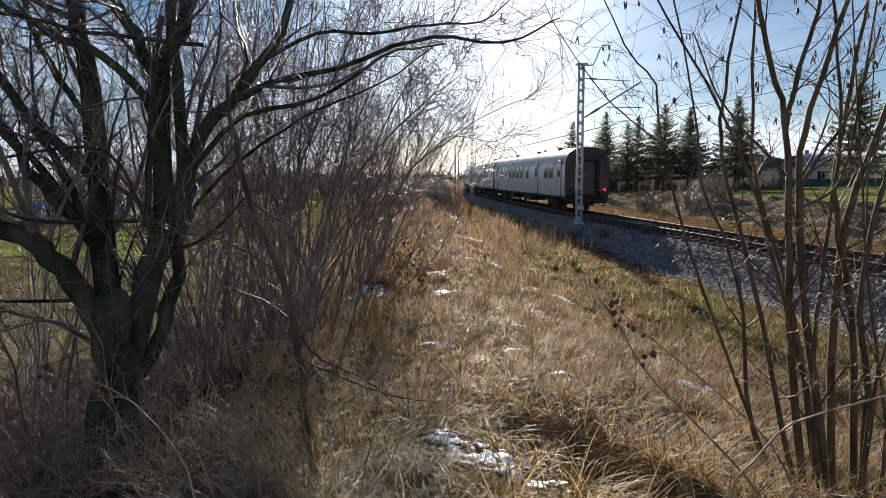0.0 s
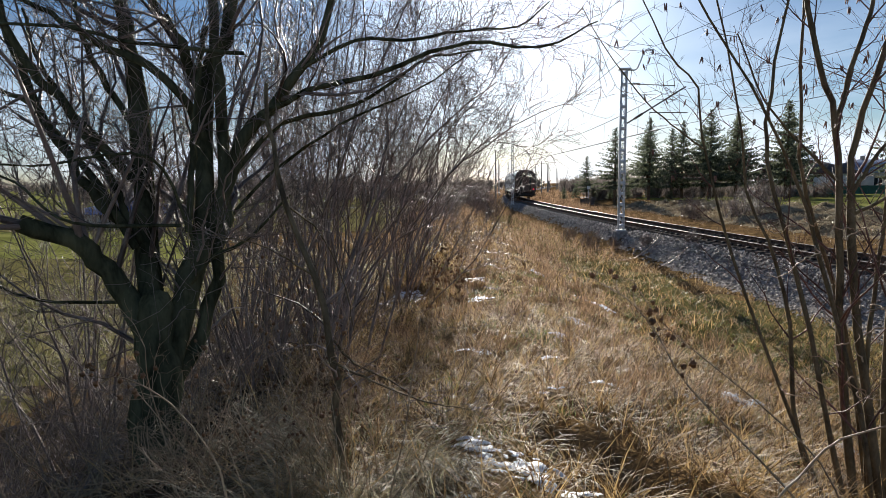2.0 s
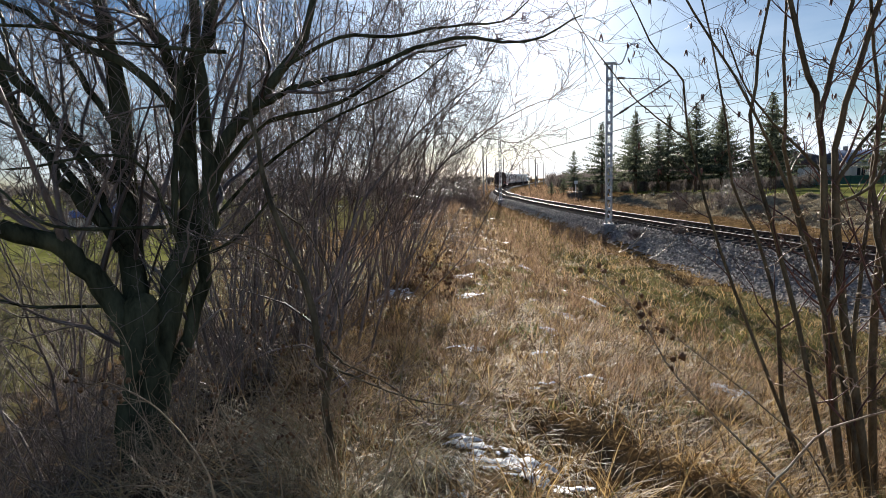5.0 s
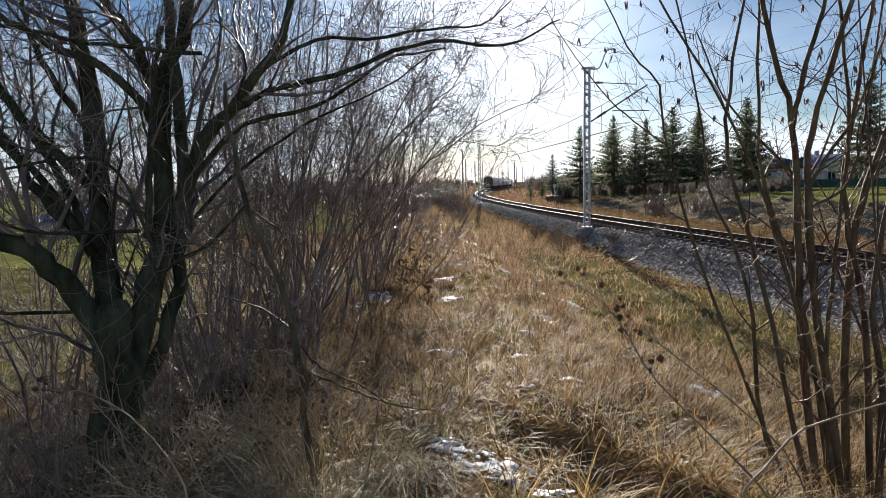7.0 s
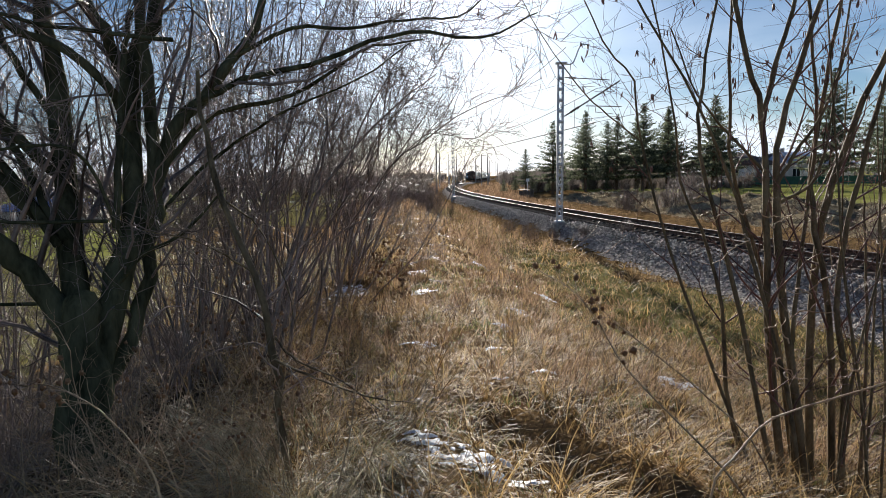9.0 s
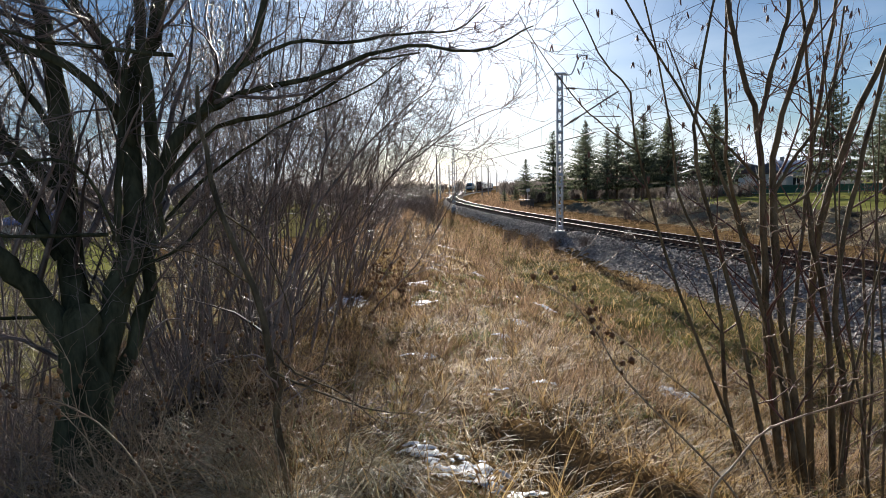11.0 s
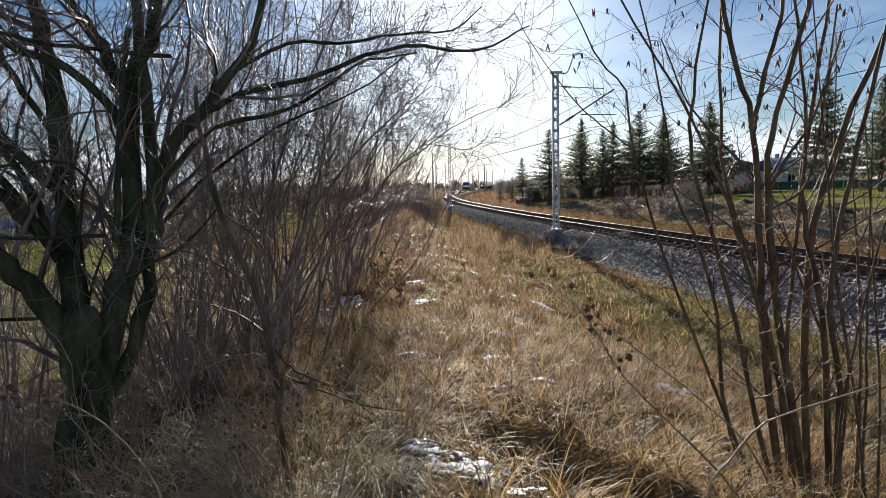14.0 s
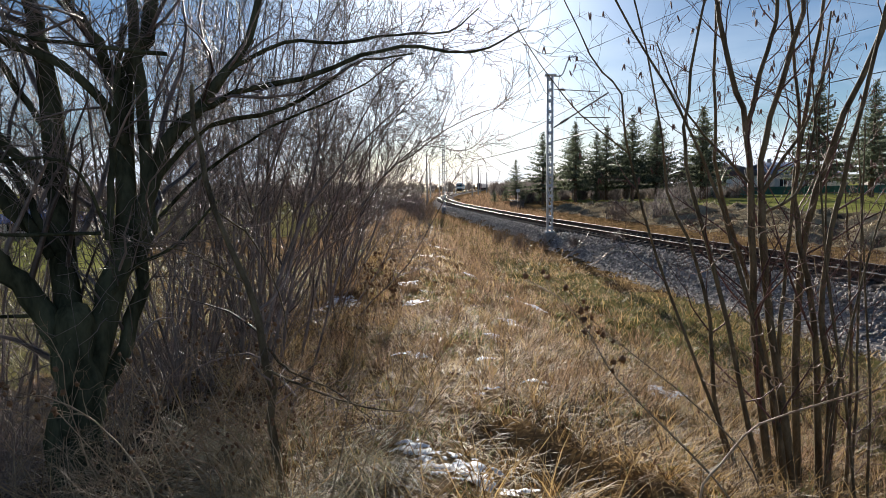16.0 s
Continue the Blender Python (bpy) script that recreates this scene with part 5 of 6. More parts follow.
    for _ in range(8):
        x, y = rng.uniform(2.9, 3.9), rng.uniform(3.9, 4.8)
        lx, top = rng.normal(0.05, 0.45), rng.uniform(2.0, 3.8)
        stems.append(([(x, y, -0.8), (x + 0.25 * lx + rng.normal(0, 0.05), y + 0.05, 0.4), (x + 0.6 * lx, y + 0.15, 1.5), (x + lx, y + 0.25, top)], rng.uniform(0.010, 0.022), 0.005))
    made = []
    for i, (pts, r0, r1) in enumerate(stems):
        p, r = limb_mesh(pts, r0 * 0.86, r1 * 0.86, 16, 8, 60 + i)
        g = Geo()
        g.tubes(p[None], r[None], 8)
        part("stem", g, M_HAZEL, root, smooth=True)
        made.append((p, r))
    shoots = twigs_on(resample(made), rng, (7, 4, 2), (1.0, 0.4, 0.14), 0.72, 0.03, 0.15, 0.45, 0.0018, 0.02)
    part("branchwork", shoots, M_REDTWIG, root, "thin red brown shoots")
    # catkins hang in twos and threes from the upper shoots
    tip = shoots.tips[(shoots.tips[:, 2] > 2.0) & (rng.random(len(shoots.tips)) < 0.32)]
    shapes = []
    for _ in range(6):
        p = grow(np.zeros((1, 3)), rng.normal(0, 0.15, (1, 3)) + np.array([0, 0, -1]), rng.uniform(0.04, 0.07, 1), 5, 0.1, -0.1, rng)
        g = Geo()
        g.tubes(p, np.array([[0.0018, 0.0050, 0.0054, 0.0046, 0.0014]]), 6)
        shapes.append(g.mesh("catkin", M_REDTWIG, True))
    for c in tip:
        for _ in range(int(rng.integers(1, 4))):
            part("catkin", shapes[int(rng.integers(6))], None, root).location = c + rng.normal(0, 0.006, 3) * np.array([1, 1, 0])


build_hazel()


def build_vine():
    rng = np.random.default_rng(63)
    root = tagged(new("dry_vine"), "pale curling dry vine strands caught in the shrub", "vine")
    for i in range(22):
        s = np.array([[rng.uniform(2.0, 3.2), rng.uniform(3.6, 4.05), rng.uniform(0.5, 1.75)]])
        p = grow(s, rng.normal(0, 1, (1, 3)), np.array([rng.uniform(0.18, 0.5)]), 14, 0.5, 0.0, rng)[0]
        p = smooth_path(p, 28)
        g = Geo()
        g.tubes(p[None], np.linspace(0.0056, 0.0024, 28)[None], 5)
        part("strand", g, M_REED, root, smooth=True)


build_vine()


def build_cane():
    root = tagged(new("bent_cane"), "pale dry cane bending up beside the shrub", "dry stalk")
    p, r = limb_mesh([(1.20, 2.02, 0.15), (1.27, 2.08, 0.66), (1.39, 2.15, 0.77), (1.56, 2.22, 0.90), (1.76, 2.24, 0.97), (1.95, 2.25, 1.02), (2.12, 2.26, 1.07)], 0.0055, 0.004, 16, 7, 1)
    g = Geo()
    g.tubes(p[None], r[None], 7)
    part("stem", g, M_REED, root, smooth=True)
    g = Geo()
    for q in (6, 8, 11):
        d = (p[q + 1] - p[q]) * 0.08
        g.rod(p[q] - d, p[q] + d, 0.0068)
    part("nodes", g, M_REED, root)


build_cane()


def burr(g, c, size, rng):
    """A bristly round seed head."""
    q = np.linspace(0.08, math.pi - 0.08, 7)
    axis = np.stack([np.zeros(7), np.zeros(7), -np.cos(q)], -1) * size * 0.8
    h = Geo()
    h.tubes(axis[None], (np.sin(q) * size * 0.8)[None], 9)
    v = np.concatenate(h.v)
    g.add(c + v * rng.uniform(0.4, 1.5, (len(v), 1)), np.concatenate(h.f))


def build_weed(points, heads, label, r0, seed, head_size, name, stem_mat=None):
    rng = np.random.default_rng(seed)
    root = tagged(new(name), label, "weed", "dry weeds on the bank")
    p, r = limb_mesh(points, r0, r0 * 0.4, 16, 6, seed)
    g = Geo()
    g.tubes(p[None], r[None], 6)
    part("stem", g, stem_mat or M_WEED, root, smooth=True)
    start, way, rr, s = sprout(p[None], r[None], heads, 0.7, rng, 0.45, 1.0)
    sh = grow(start, way, rng.uniform(0.04, 0.16, heads), 5, 0.15, 0.08, rng)
    g = Geo()
    g.tubes(sh, taper(np.full(heads, r0 * 0.4), np.full(heads, r0 * 0.2), 5), 4)
    part("branchwork", g, M_WEED, root)
    for i in range(heads):
        g = Geo()
        burr(g, sh[i, -1], head_size * rng.uniform(0.7, 1.2), rng)
        part("seed_head", g, M_LEAF, root)
    return root


build_weed([(1.95, 2.80, -0.1), (1.76, 2.87, 0.27), (1.42, 2.99, 0.64), (1.18, 3.11, 0.90), (1.08, 3.23, 1.10), (0.94, 3.34, 1.29), (0.75, 3.44, 1.40)], 11, "dark burdock stalk with brown burrs", 0.007, 5, 0.022, "burdock")
build_weed([(2.3, 3.3, -0.2), (2.10, 3.39, 0.29), (1.73, 3.51, 0.65), (1.44, 3.62, 0.89), (1.21, 3.73, 1.09), (1.04, 3.85, 1.35)], 8, "dark burdock stalk with brown burrs", 0.006, 6, 0.02, "burdock")
build_weed([(-0.80, 1.62, 0.45), (-0.89, 1.70, 0.88), (-1.00, 1.76, 1.03), (-1.13, 1.82, 1.13), (-1.24, 1.82, 1.21), (-1.40, 1.87, 1.24), (-1.50, 1.91, 1.20)], 16, "pale dry tansy stalk with round seed heads", 0.0046, 7, 0.012, "tansy", M_REED)
build_weed([(-1.25, 1.75, 0.3), (-1.05, 1.85, 0.75), (-0.80, 1.95, 0.98), (-0.62, 2.0, 1.05)], 5, "pale dry grass stalk with a feathery seed head", 0.003, 17, 0.01, "tansy", M_REED)
build_weed([(-0.75, 1.55, 0.4), (-0.80, 1.7, 0.75), (-0.92, 1.8, 1.0), (-1.02, 1.85, 1.1)], 4, "pale dry grass stalk with a feathery seed head", 0.0028, 18, 0.009, "tansy", M_REED)
build_weed([(-0.33, 1.95, 0.35), (-0.31, 2.01, 0.70), (-0.26, 2.09, 0.93), (-0.23, 2.17, 1.20), (-0.20, 2.25, 1.43)], 2, "thin dark upright weed stalk", 0.0045, 8, 0.008, "weed_stalk")
build_weed([(-0.26, 2.05, 0.4), (-0.22, 2.12, 0.69), (-0.16, 2.14, 0.86), (-0.12, 2.20, 1.00)], 2, "thin pale upright weed stalk", 0.003, 9, 0.006, "weed_stalk")
build_weed([(-0.55, 1.98, 0.4), (-0.53, 2.02, 0.7), (-0.57, 2.1, 1.0), (-0.62, 2.15, 1.25)], 2, "thin dark upright weed stalk", 0.003, 10, 0.006, "weed_stalk")
# feathery mugwort leaning out of the shade by the old tree
for k, (x, y, tx, ty, tz) in enumerate(((-0.55, 2.3, -1.02, 2.65, 1.55), (-0.5, 2.45, -0.9, 2.75, 1.42), (-0.62, 2.2, -1.15, 2.6, 1.38), (-0.45, 2.5, -0.75, 2.8, 1.28), (-0.8, 2.2, -1.3, 2.4, 1.2), (-0.7, 2.6, -1.2, 2.9, 1.25))):
    z = float(land(x, y))
    build_weed([(x, y, z - 0.03), (x - 0.04, y + 0.03, z + 0.35), (0.55 * x + 0.45 * tx, 0.55 * y + 0.45 * ty, 0.45 * z + 0.55 * tz), (tx, ty, tz)], 20, "pale feathery dry mugwort stalk in the thicket's shade", 0.0034, 120 + k, 0.011, "mugwort", M_REED)
rw = np.random.default_rng(71)
for _ in range(34):
    y = rw.uniform(3.0, 10.0)
    x = rw.uniform(-0.6, 3.4)
    h = rw.uniform(0.5, 1.1)
    z = float(land(x, y))
    dx, dy = rw.normal(0, 0.12, 2)
    build_weed([(x, y, z - 0.1), (x + dx * 0.3, y + dy * 0.3, z + h * 0.4), (x + dx, y + dy, z + h)], 3, "thin brown dry weed stalk in the grass", 0.003, int(rw.integers(1, 999)), 0.009, "weed_stalk")
for x, y, h in ((-0.9, 8.2, 0.9), (-0.75, 8.6, 1.0), (-0.95, 9.0, 0.8), (-0.6, 9.1, 0.9), (-0.5, 8.4, 0.7)):
    z = float(land(x, y))
    build_weed([(x, y, z - 0.1), (x + 0.03, y, z + h * 0.5), (x + 0.08, y + 0.05, z + h)], 26, "dry dock stalk with brown leafy clumps", 0.005, int(x * -100 + y * 10), 0.02, "dock_plant")


# ---- snow left in hollows ----
SNOW = ((0.34, 3.08, 0.42, 0.22, -0.45, 0.45), (0.02, 3.36, 0.3, 0.13, -0.4, 0.4), (0.66, 2.84, 0.22, 0.13, -0.3, 0.4), (-0.06, 2.6, 0.10, 0.09, 0.4, 0.4), (2.26, 13.9, 0.20, 0.85, 0.38, 0.8), (1.18, 17.0, 0.2, 0.6, 0.3, 0.7),
        (2.97, 7.18, 0.40, 0.25, 0.1, 0.6), (1.46, 10.07, 0.34, 0.34, 0.2, 0.4), (0.96, 7.98, 0.24, 0.22, 0.2, 0.5), (-0.25, 10.75, 0.3, 0.4, 0.1, 0.4), (-0.19, 6.53, 0.24, 0.2, 0.3, 0.4), (3.72, 6.12, 0.34, 0.25, 0.3, 0.4),
        (1.13, 5.64, 0.24, 0.15, 0.3, 0.4), (0.7, 6.6, 0.2, 0.14, 0.3, 0.3), (2.2, 6.5, 0.25, 0.14, 0.2, 0.3), (-1.6, 10.6, 0.5, 0.6, 0.1, 0.4), (-0.5, 13.8, 0.3, 0.5, 0.1, 0.4), (0.6, 5.0, 0.16, 0.1, 0.2, 0.3))


def build_snow(x, y, lx, ly, turn, seed, cover):
    rng = np.random.default_rng(seed)
    n = 44
    a, b = np.meshgrid(np.linspace(-1, 1, n), np.linspace(-1, 1, n), indexing="ij")
    c, s = math.cos(turn), math.sin(turn)
    X, Y = x + a * lx * c - b * ly * s, y + a * lx * s + b * ly * c
    f = cover - 0.12 - (a * a + b * b) + 0.8 * bumps(a * lx, b * ly, 0.11, seed) + 0.7 * bumps(a * lx, b * ly, 0.045, seed + 1.0)
    Z = land(X, Y) + np.clip(f, -0.5, 0.8) * 0.016 + 0.014
    fi = (f[:-1, :-1] + f[1:, 1:]) / 2 > -0.05
    i, j = np.nonzero(fi)
    if len(i) == 0:
        return
    k = i * n + j
    g = Geo()
    g.add(np.stack([X, Y, Z], -1), np.stack([k, k + n, k + n + 1, k + 1], -1))
    tagged(new("snow_patch", g.mesh("snow_patch", M_SNOW, True)), "thin melting patch of old snow in the grass", "snow", "snow patches", kind="stuff")


for k, (x, y, lx, ly, a, c) in enumerate(SNOW):
    build_snow(x, y, lx, ly, a, k + 1, c)


# ---- grass ----
def blades(name, x, y, length, width, lean, mat, label, seed, droop=1.0, wind=(0.0, 0.0), keep_off=True):
    """Grass blades at the given places, each a bent ribbon."""
    rng = np.random.default_rng(seed)
    n = len(x)
    z = land(x, y) - 0.02
    a = rng.uniform(0, 2 * np.pi, n)
    d = np.stack([np.cos(a) + wind[0], np.sin(a) + wind[1], np.zeros(n)], -1)
    d /= np.linalg.norm(d, axis=1, keepdims=True) + 1e-9
    side = np.stack([-d[:, 1], d[:, 0], np.zeros(n)], -1)
    twist = rng.uniform(-1, 1, n)[:, None]
    side = side * np.cos(twist) + d * np.sin(twist)
    t = np.array([0, 0.35, 0.7, 1.0])
    ln = lean * rng.uniform(0.3, 1.4, n)
    k = droop * rng.uniform(0.4, 1.6, n)
    ang = ln[:, None] + k[:, None] * t[None] ** 1.3
    ang = np.minimum(ang, 1.75)
    seg = np.diff(t, prepend=0)[None] * length[:, None]
    out = np.cumsum(seg * np.sin(ang), 1)
    up = np.cumsum(seg * np.cos(ang), 1)
    mid = np.stack([x, y, z], -1)[:, None] + d[:, None] * out[..., None] + np.array([0, 0, 1.0]) * up[..., None]
    w = (width[:, None] * np.array([0.8, 1.0, 0.7, 0.12])[None])[..., None] / 2
    v = np.stack([mid - side[:, None] * w, mid + side[:, None] * w], 2).reshape(n, 8, 3)
    f = np.array([(0, 1, 3, 2), (2, 3, 5, 4), (4, 5, 7, 6)])
    g = Geo()
    g.add(v, f[None] + 8 * np.arange(n)[:, None, None])
    return tagged(new(name, g.mesh(name, mat)), label, "grass", kind="stuff")


def scatter(n, x0, x1, y0, y1, seed, power=1.0, clump=0.0, size=0.5, off_track=3.0):
    rng = np.random.default_rng(seed)
    y = y0 + (y1 - y0) * rng.random(n) ** power
    x = rng.uniform(x0, x1, n)
    if clump:
        c = bumps(x, y, size, seed * 0.7) + rng.normal(0, 0.35, n)
        m = c > clump
        x, y = x[m], y[m]
    m = np.abs(track_x(y) - x) > off_track
    d = -0.80 * (x - 1.1) - 0.60 * (y - 3.6)
    s = 0.60 * (x - 1.1) - 0.80 * (y - 3.6)
    m &= ~((d > -0.05) & (d < 0.42) & (s > -0.7) & (s < 1.4)) | (rng.random(len(x)) < 0.25)
    # few blades under the thicket, so the painted shade there stays dark
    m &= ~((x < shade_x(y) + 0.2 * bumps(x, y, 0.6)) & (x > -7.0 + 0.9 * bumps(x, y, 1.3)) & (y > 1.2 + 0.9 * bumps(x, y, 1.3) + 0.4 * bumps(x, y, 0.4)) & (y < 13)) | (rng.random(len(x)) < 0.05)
    for sx, sy, lx, ly, turn, cover in SNOW:
        dx, dy = x - sx, y - sy
        a = (dx * math.cos(turn) + dy * math.sin(turn)) / lx
        b = (dy * math.cos(turn) - dx * math.sin(turn)) / ly
        m &= (a * a + b * b > (1.7 if sy < 4 or sy > 13 else 1.15)) | (rng.random(len(x)) < (0.2 if sy < 13 else 0.05))
    return x[m], y[m]


def tufts(n, each, x0, x1, y0, y1, seed, power, size):
    """Places in tufts: many blades round each of n centres."""
    x, y = scatter(n, x0, x1, y0, y1, seed, power)
    rng = np.random.default_rng(seed + 500)
    k = np.repeat(np.arange(len(x)), rng.integers(each // 2, each * 2, len(x)))
    return x[k] + rng.normal(0, size, len(k)), y[k] + rng.normal(0, size, len(k))


rg = np.random.default_rng(99)
x, y = scatter(16000, -4.0, 7.0, -7.0, 1.4, 31, 1.0)
m = np.hypot(x - 0.13, y + 0.45) > 0.35
blades("straw_grass", x[m], y[m], rg.uniform(0.1, 0.3, m.sum()), rg.uniform(0.005, 0.010, m.sum()), 0.75, M_STRAW, "trodden dry grass along the bank top", 31, 1.1)
x, y = tufts(420, 22, -1.5, 5.5, 2.0, 16.0, 23, 1.2, 0.06)
blades("green_tufts", x, y, rg.uniform(0.08, 0.24, len(x)), rg.uniform(0.004, 0.008, len(x)) * (1 + y / 20), 0.5, M_GREEN, "green tufts showing through the dead grass", 23, 0.9)
x, y = tufts(1250, 26, -2.6, 6.0, 1.0, 10.0, 21, 1.5, 0.035)
blades("grass_tufts", x, y, rg.uniform(0.16, 0.5, len(x)), rg.uniform(0.0035, 0.008, len(x)), 0.5, M_STRAW, "separate tufts of bleached dry grass", 21, 1.2, (0.2, -0.3))
x, y = scatter(34000, -3.2, 6.5, 0.9, 9.0, 1, 1.5)
blades("straw_grass", x, y, rg.uniform(0.12, 0.38, len(x)), rg.uniform(0.003, 0.0075, len(x)), 0.65, M_STRAW, "dry matted straw coloured grass on the bank", 1, 1.1, (0.3, -0.5))
x, y = scatter(20000, -3.0, 6.5, 0.9, 11.0, 2, 1.4, 0.35, 0.45)
blades("tussock_grass", x, y, rg.uniform(0.28, 0.6, len(x)), rg.uniform(0.0035, 0.0075, len(x)), 0.45, M_STRAW, "long arching tufts of dry grass", 2, 1.3, (0.4, -0.4))
x, y = scatter(13000, -1.9, 0.9, 1.1, 3.8, 3, 1.0, 0.15, 0.4)
m = x + rg.normal(0, 0.35, len(x)) < 0.15
x, y = x[m], y[m]
blades("grey_grass", x, y, rg.uniform(0.3, 0.62, len(x)), rg.uniform(0.0025, 0.006, len(x)), 0.55, M_GREYGRASS, "grey green drooping long grass in the shade", 3, 1.5, (-0.5, -1.3))
for k, (cx, cy, n, w) in enumerate(((-0.82, 2.72, 1100, (-0.5, -1.6)), (-0.50, 2.35, 900, (0.6, -1.6)), (-1.0, 3.2, 800, (-1.0, -1.2)), (-0.42, 2.95, 700, (0.8, -1.2)), (-0.95, 2.2, 700, (-0.8, -1.4)))):
    x, y = cx + rg.normal(0, 0.11, n), cy + rg.normal(0, 0.10, n)
    blades("drooping_tussock", x, y, rg.uniform(0.35, 0.72, n), rg.uniform(0.0025, 0.005, n), 0.5, M_TUSSOCK, "pale tussock of long drooping combed grass", 140 + k, 1.5, w)
x, y = scatter(20000, -3.0, 7.0, 1.2, 14.0, 4, 1.3, 0.2, 0.8)
blades("green_grass", x, y, rg.uniform(0.06, 0.2, len(x)), rg.uniform(0.003, 0.006, len(x)), 0.5, M_GREEN, "short green blades among the straw", 4, 0.8)
x, y = tufts(2300, 14, -1.8, 4.6, 4.8, 26.0, 5, 1.2, 0.07)
m = (bumps(x, y, 0.8, 3.5) > 0.22) & (track_x(y) - x > 6.2)
x, y = x[m], y[m]
blades("russet_grass", x, y, rg.uniform(0.18, 0.46, len(x)), rg.uniform(0.0028, 0.0055, len(x)) * (1 + y / 16), 0.4, M_RUSSET, "upright russet brown dead grass stems", 5, 0.35)
x, y = scatter(52000, -4.5, 8.5, 8.0, 45.0, 6, 1.4, 0.0, 1.0)
blades("straw_grass", x, y, rg.uniform(0.12, 0.4, len(x)), rg.uniform(0.005, 0.010, len(x)) * (1 + y / 22), 0.6, M_STRAW, "dry straw grass along the verge", 6, 1.0)
x, y = scatter(30000, -2.0, 8.0, 8.0, 42.0, 7, 1.2, 0.0, 1.6)
m = (track_x(y) - x > 4.2) & (track_x(y) - x < 7.5)
blades("green_grass", x[m], y[m], rg.uniform(0.05, 0.14, m.sum()), rg.uniform(0.006, 0.012, m.sum()) * (1 + y[m] / 30), 0.5, M_GREEN, "low mossy green turf beside the ballast", 7, 0.8)
x, y = scatter(44000, -8.0, 10.0, 24.0, 120.0, 8, 1.5, 0.1, 2.2)
blades("russet_grass", x, y, rg.uniform(0.4, 0.9, len(x)), rg.uniform(0.005, 0.009, len(x)) * (1 + y / 36), 0.35, M_RUSSET, "far russet grass stems beside the line", 8, 0.4)
x, y = scatter(34000, 8.0, 42.0, 14.0, 95.0, 9, 1.3, -0.2, 2.5, 3.4)
m = (track_x(y) - x > -15) & ~((track_x(y) - x < -9) & (y > 74))
blades("straw_grass", x[m], y[m], rg.uniform(0.2, 0.5, m.sum()), rg.uniform(0.005, 0.009, m.sum()) * (1 + y[m] / 40), 0.45, M_RUSSET, "tall dry grass across the track", 9, 0.6)
x, y = scatter(110000, 14.0, 55.0, 14.0, 75.0, 10, 1.2, 0.2, 0.9)
m = (track_x(y) - x < -9.5) & (track_x(y) - x > -18.5)
blades("tussock_grass", x[m], y[m], rg.uniform(0.25, 0.55, m.sum()), rg.uniform(0.010, 0.02, m.sum()) * (1 + y[m] / 40), 0.7, M_TUSSOCK, "pale combed down tussocks on the far bank", 10, 1.3, (-0.6, -0.8))
x, y = scatter(34000, -12.0, 46.0, 80.0, 240.0, 12, 1.2, -0.1, 5.0)
m = ~((track_x(y) - x < -9) & (y < 100)) & (np.abs(siding_x(y) - x) > 3.0)
blades("far_grass", x[m], y[m], rg.uniform(0.4, 0.9, m.sum()), rg.uniform(0.05, 0.12, m.sum()), 0.35, M_RUSSET, "far brown dead grass round the bend", 12, 0.6)
x, y = scatter(26000, -14.0, -2.5, 2.0, 30.0, 11, 1.3)
blades("grey_grass", x, y, rg.uniform(0.15, 0.5, len(x)), rg.uniform(0.005, 0.009, len(x)) * (1 + y / 22), 0.5, M_GREYGRASS, "shaded grey green grass below the thicket", 11, 1.0)


def build_fallen_branch(points, r0, seed):
    rng = np.random.default_rng(seed)
    root = tagged(new("fallen_branch"), "pale bare branch lying on the slope", "branch", "fallen branches")
    pts = [(x, y, float(land(x, y)) + h) for x, y, h in points]
    p, r = limb_mesh(pts, r0, r0 * 0.3, 16, 6, seed)
    g = Geo()
    g.tubes(p[None], r[None], 6)
    part("stem", g, M_REED, root, smooth=True)
    part("branchwork", twigs_on((p[None], r[None]), rng, (9, 3), (0.8, 0.3), 0.6, 0.0, 0.15, 0.5, 0.003, 0.02), M_REED, root)


build_fallen_branch([(4.6, 24.0, 0.05), (5.4, 24.6, 0.12), (6.3, 25.6, 0.2), (7.0, 27.0, 0.25)], 0.02, 3)
build_fallen_branch([(5.6, 22.0, 0.05), (6.3, 22.8, 0.12), (7.2, 23.2, 0.15)], 0.016, 4)
build_fallen_branch([(3.4, 26.5, 0.05), (4.4, 27.0, 0.15), (5.2, 27.2, 0.2)], 0.016, 5)


def build_leaf_litter():
    rng = np.random.default_rng(81)
    n = 3500
    x, y = rng.uniform(-2.5, 4.0, n), 1.3 + 10 * rng.random(n) ** 1.5
    z = land(x, y) + rng.uniform(0.01, 0.10, n)
    s = rng.uniform(0.012, 0.03, n)
    d1, d2 = rng.normal(0, 1, (n, 3)), rng.normal(0, 1, (n, 3))
    d1 *= (s / np.linalg.norm(d1, axis=1))[:, None]
    d2 *= (0.6 * s / np.linalg.norm(d2, axis=1))[:, None]
    c = np.stack([x, y, z], -1)
    g = Geo()
    g.add(np.stack([c - d1, c + d2, c + d1, c - d2], 1), np.arange(4 * n).reshape(-1, 4))
    tagged(new("leaf_litter", g.mesh("leaf_litter", M_LEAF)), "scattered curled dead brown leaves in the grass", "leaves", kind="stuff")


build_leaf_litter()


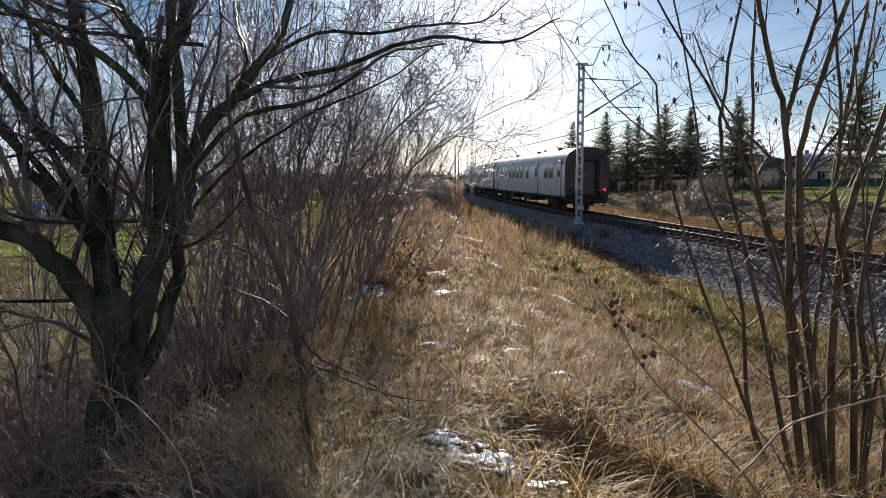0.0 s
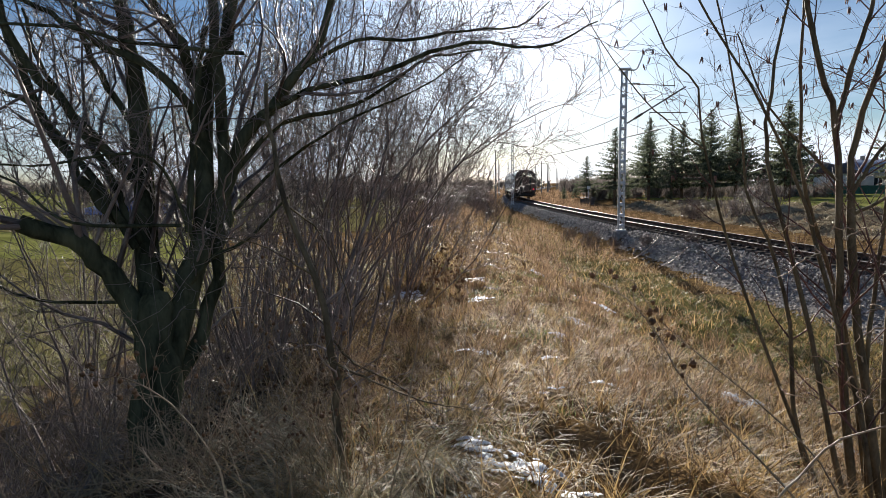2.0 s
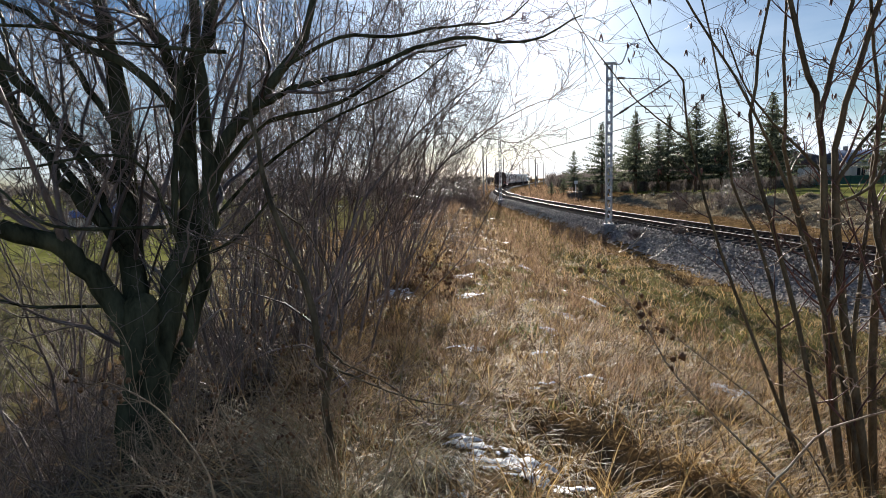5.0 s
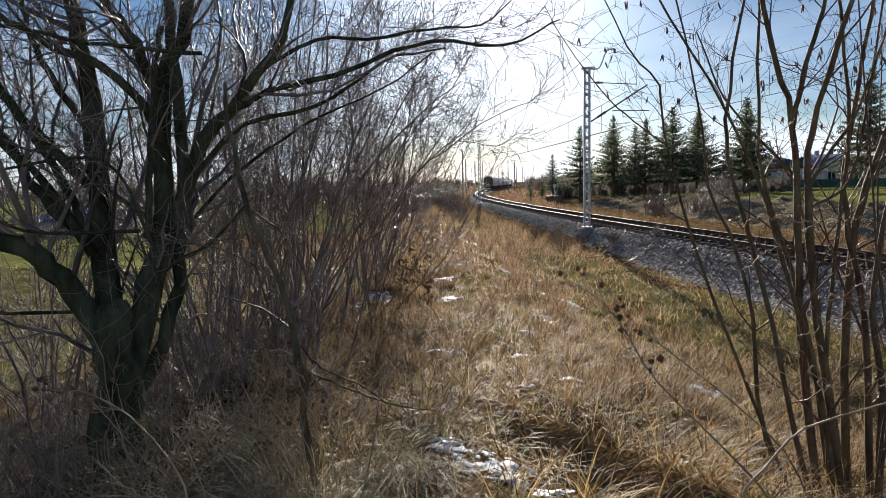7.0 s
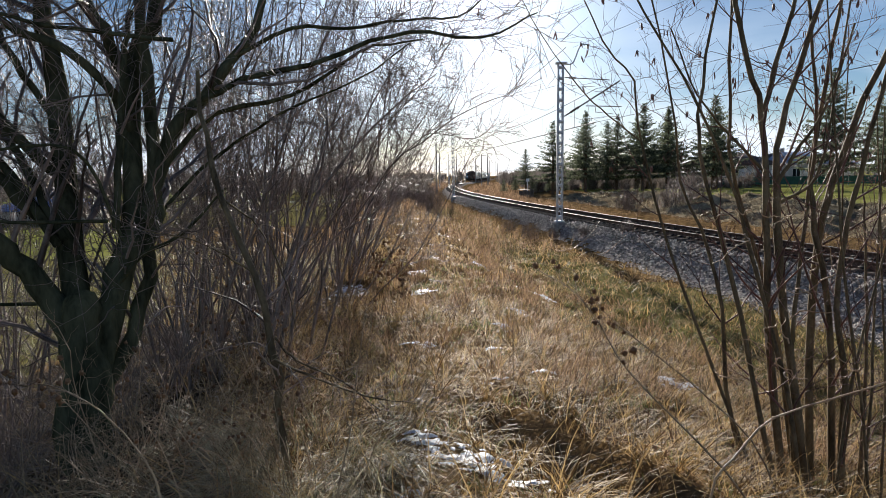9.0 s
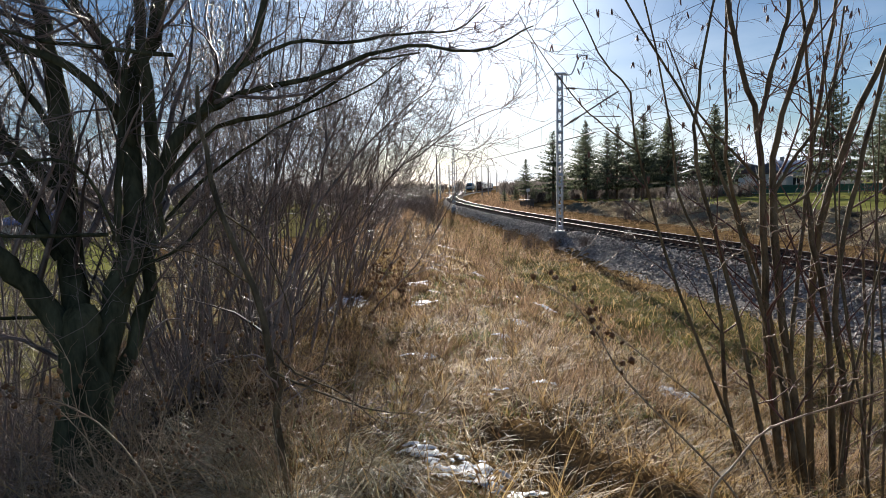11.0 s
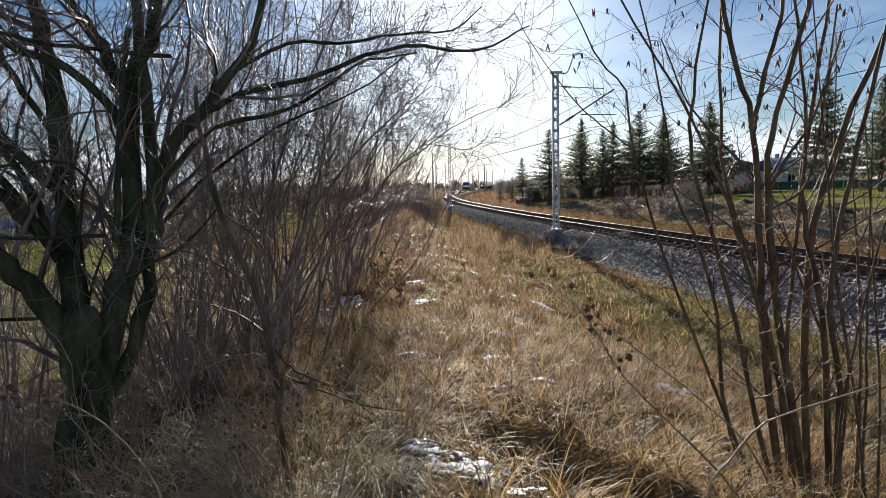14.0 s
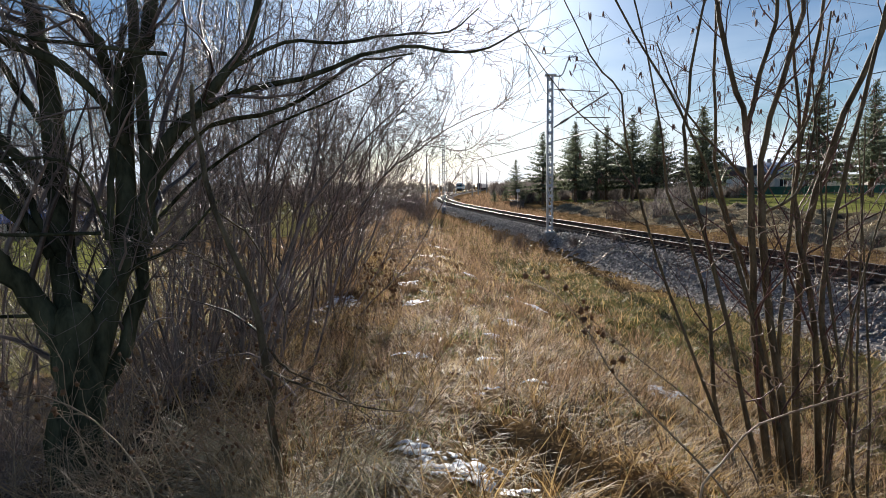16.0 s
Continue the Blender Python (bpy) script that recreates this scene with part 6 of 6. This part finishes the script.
def build_low_shrub(seed, label):
    rng = np.random.default_rng(seed)
    root = tagged(new("low_shrub"), label, "shrub", "low shrubs along the line")
    n = 40
    start = rng.normal(0, 0.35, (n, 3)) * np.array([1, 1, 0])
    start[:, 2] = -0.1
    way = rng.normal(0, 0.5, (n, 3)) + np.array([0, 0, 1.0])
    p = grow(start, way, rng.uniform(0.7, 1.5, n), 6, 0.12, 0.05, rng)
    r = taper(np.full(n, 0.012), np.full(n, 0.005), 6)
    g = twigs_on((p, r), rng, (6, 3), (0.5, 0.3), 0.6, 0.05, 0.14, 0.6, 0.005, 0.01)
    g.tubes(p, r, 4)
    part("branchwork", g, M_TWIG, root)
    return root


ls = build_low_shrub(91, "low leafless brown shrub beside the track")
first_spot = True
for x, y, s in ((4.2, 29.0, 0.7), (5.3, 28.6, 0.45), (6.2, 26.3, 0.4), (3.6, 33.0, 0.6), (7.3, 24.0, 0.4), (17.5, 47.0, 2.0), (20.0, 49.0, 1.8), (15.0, 50.0, 1.5), (-1.2, 52.0, 1.6), (-2.6, 64.0, 2.0), (-4.0, 75.0, 2.4), (-2.6, 88.0, 2.2), (-5.5, 58.0, 2.2), (-6.5, 96.0, 2.4), (-4.0, 110.0, 2.4), (30.0, 230.0, 3.5), (36.0, 240.0, 3.5), (33.0, 200.0, 3.0), (27.0, 190.0, 2.4), (40.0, 210.0, 3.5)):
    m = pose(x, y, float(land(x, y)), 0, 0, x * 70)
    ob = ls if first_spot else copy_thing(ls, m)
    ob.matrix_basis = m
    ob.scale = (s, s, s)
    first_spot = False


def build_dog():
    root = tagged(new("dog"), "small dark dog wandering in the dry grass", "dog")
    g = Geo()
    g.tubes(smooth_path([(-0.32, 0, 0.40), (-0.2, 0, 0.42), (0.1, 0, 0.41), (0.3, 0, 0.46)], 9)[None], np.array([[0.04, 0.10, 0.115, 0.11, 0.11, 0.12, 0.125, 0.11, 0.05]]), 8)
    part("body", g, M_FUR, root, smooth=True)
    g = Geo()
    g.tubes(smooth_path([(0.26, 0, 0.48), (0.36, 0, 0.58), (0.45, 0, 0.60), (0.56, 0, 0.56)], 8)[None], np.array([[0.06, 0.07, 0.075, 0.08, 0.07, 0.05, 0.04, 0.02]]), 8)
    head = part("head", g, M_FUR, root, smooth=True)
    for s in (-1, 1):
        g = Geo()
        g.rod((0.38, s * 0.05, 0.63), (0.36, s * 0.07, 0.72), 0.03, 6, 0.005)
        part("ear", g, M_FUR, head)
        for lx in (-0.24, 0.24):
            g = Geo()
            g.tubes(smooth_path([(lx, s * 0.07, 0.38), (lx - 0.03, s * 0.07, 0.2), (lx + 0.01, s * 0.07, 0.0)], 6)[None], np.array([[0.05, 0.04, 0.03, 0.025, 0.025, 0.03]]), 6)
            part("leg", g, M_FUR, root, smooth=True)
    g = Geo()
    g.tubes(smooth_path([(-0.3, 0, 0.43), (-0.42, 0, 0.5), (-0.5, 0, 0.62)], 6)[None], np.array([[0.03, 0.03, 0.03, 0.03, 0.025, 0.01]]), 6)
    part("tail", g, M_FUR, root, smooth=True)
    return root


dog = build_dog()

# the plan's units become metres
for ob in list(scene.objects):
    if ob.parent is None and ob.type in {"MESH", "EMPTY"} and ob not in coaches and ob not in (train_engine, standing, dog):
        ob.matrix_basis = Matrix.Scale(UNIT, 4) @ ob.matrix_basis


# ---- what moves ----
def rear_y(t):
    return 33.5 + 20.5 * t - 0.13 * t * t


def on_track(y, half):
    a, b = y - half, y + half
    xa, xb = float(track_x(a)), float(track_x(b))
    return pose((xa + xb) / 2 * UNIT, y * UNIT, 0, 0, 0, -math.degrees(math.atan2(xb - xa, b - a)))


def motions():
    times = [i * 0.5 for i in range(33)]
    for i, ob in enumerate(coaches):
        walk(ob, [(t, on_track(rear_y(t) + (13.3 + 26.6 * i) / UNIT, 9.3 / UNIT)) for t in times])
    spots = [(0.0, 6.6), (4.0, 6.0), (6.5, 4.9), (9.0, 5.9), (11.5, 5.9), (14.0, 5.0), (16.0, 4.2)]
    rows = []
    for i, (t, x) in enumerate(spots):
        turn = 150 if i in (0, 1, 4, 5, 6) else 60
        rows.append((t, pose(x * UNIT, 104 * UNIT, float(land(x, 104)) * UNIT, 0, 0, turn)))
    rows[2] = (6.5, pose(4.9 * UNIT, 104 * UNIT, float(land(4.9, 104)) * UNIT, 0, 0, 110))
    walk(dog, rows)
    walk(train_engine, [(t, on_track(rear_y(t) + (26.6 * 4 + 8.3) / UNIT, 4.6 / UNIT)) for t in times])


motions()
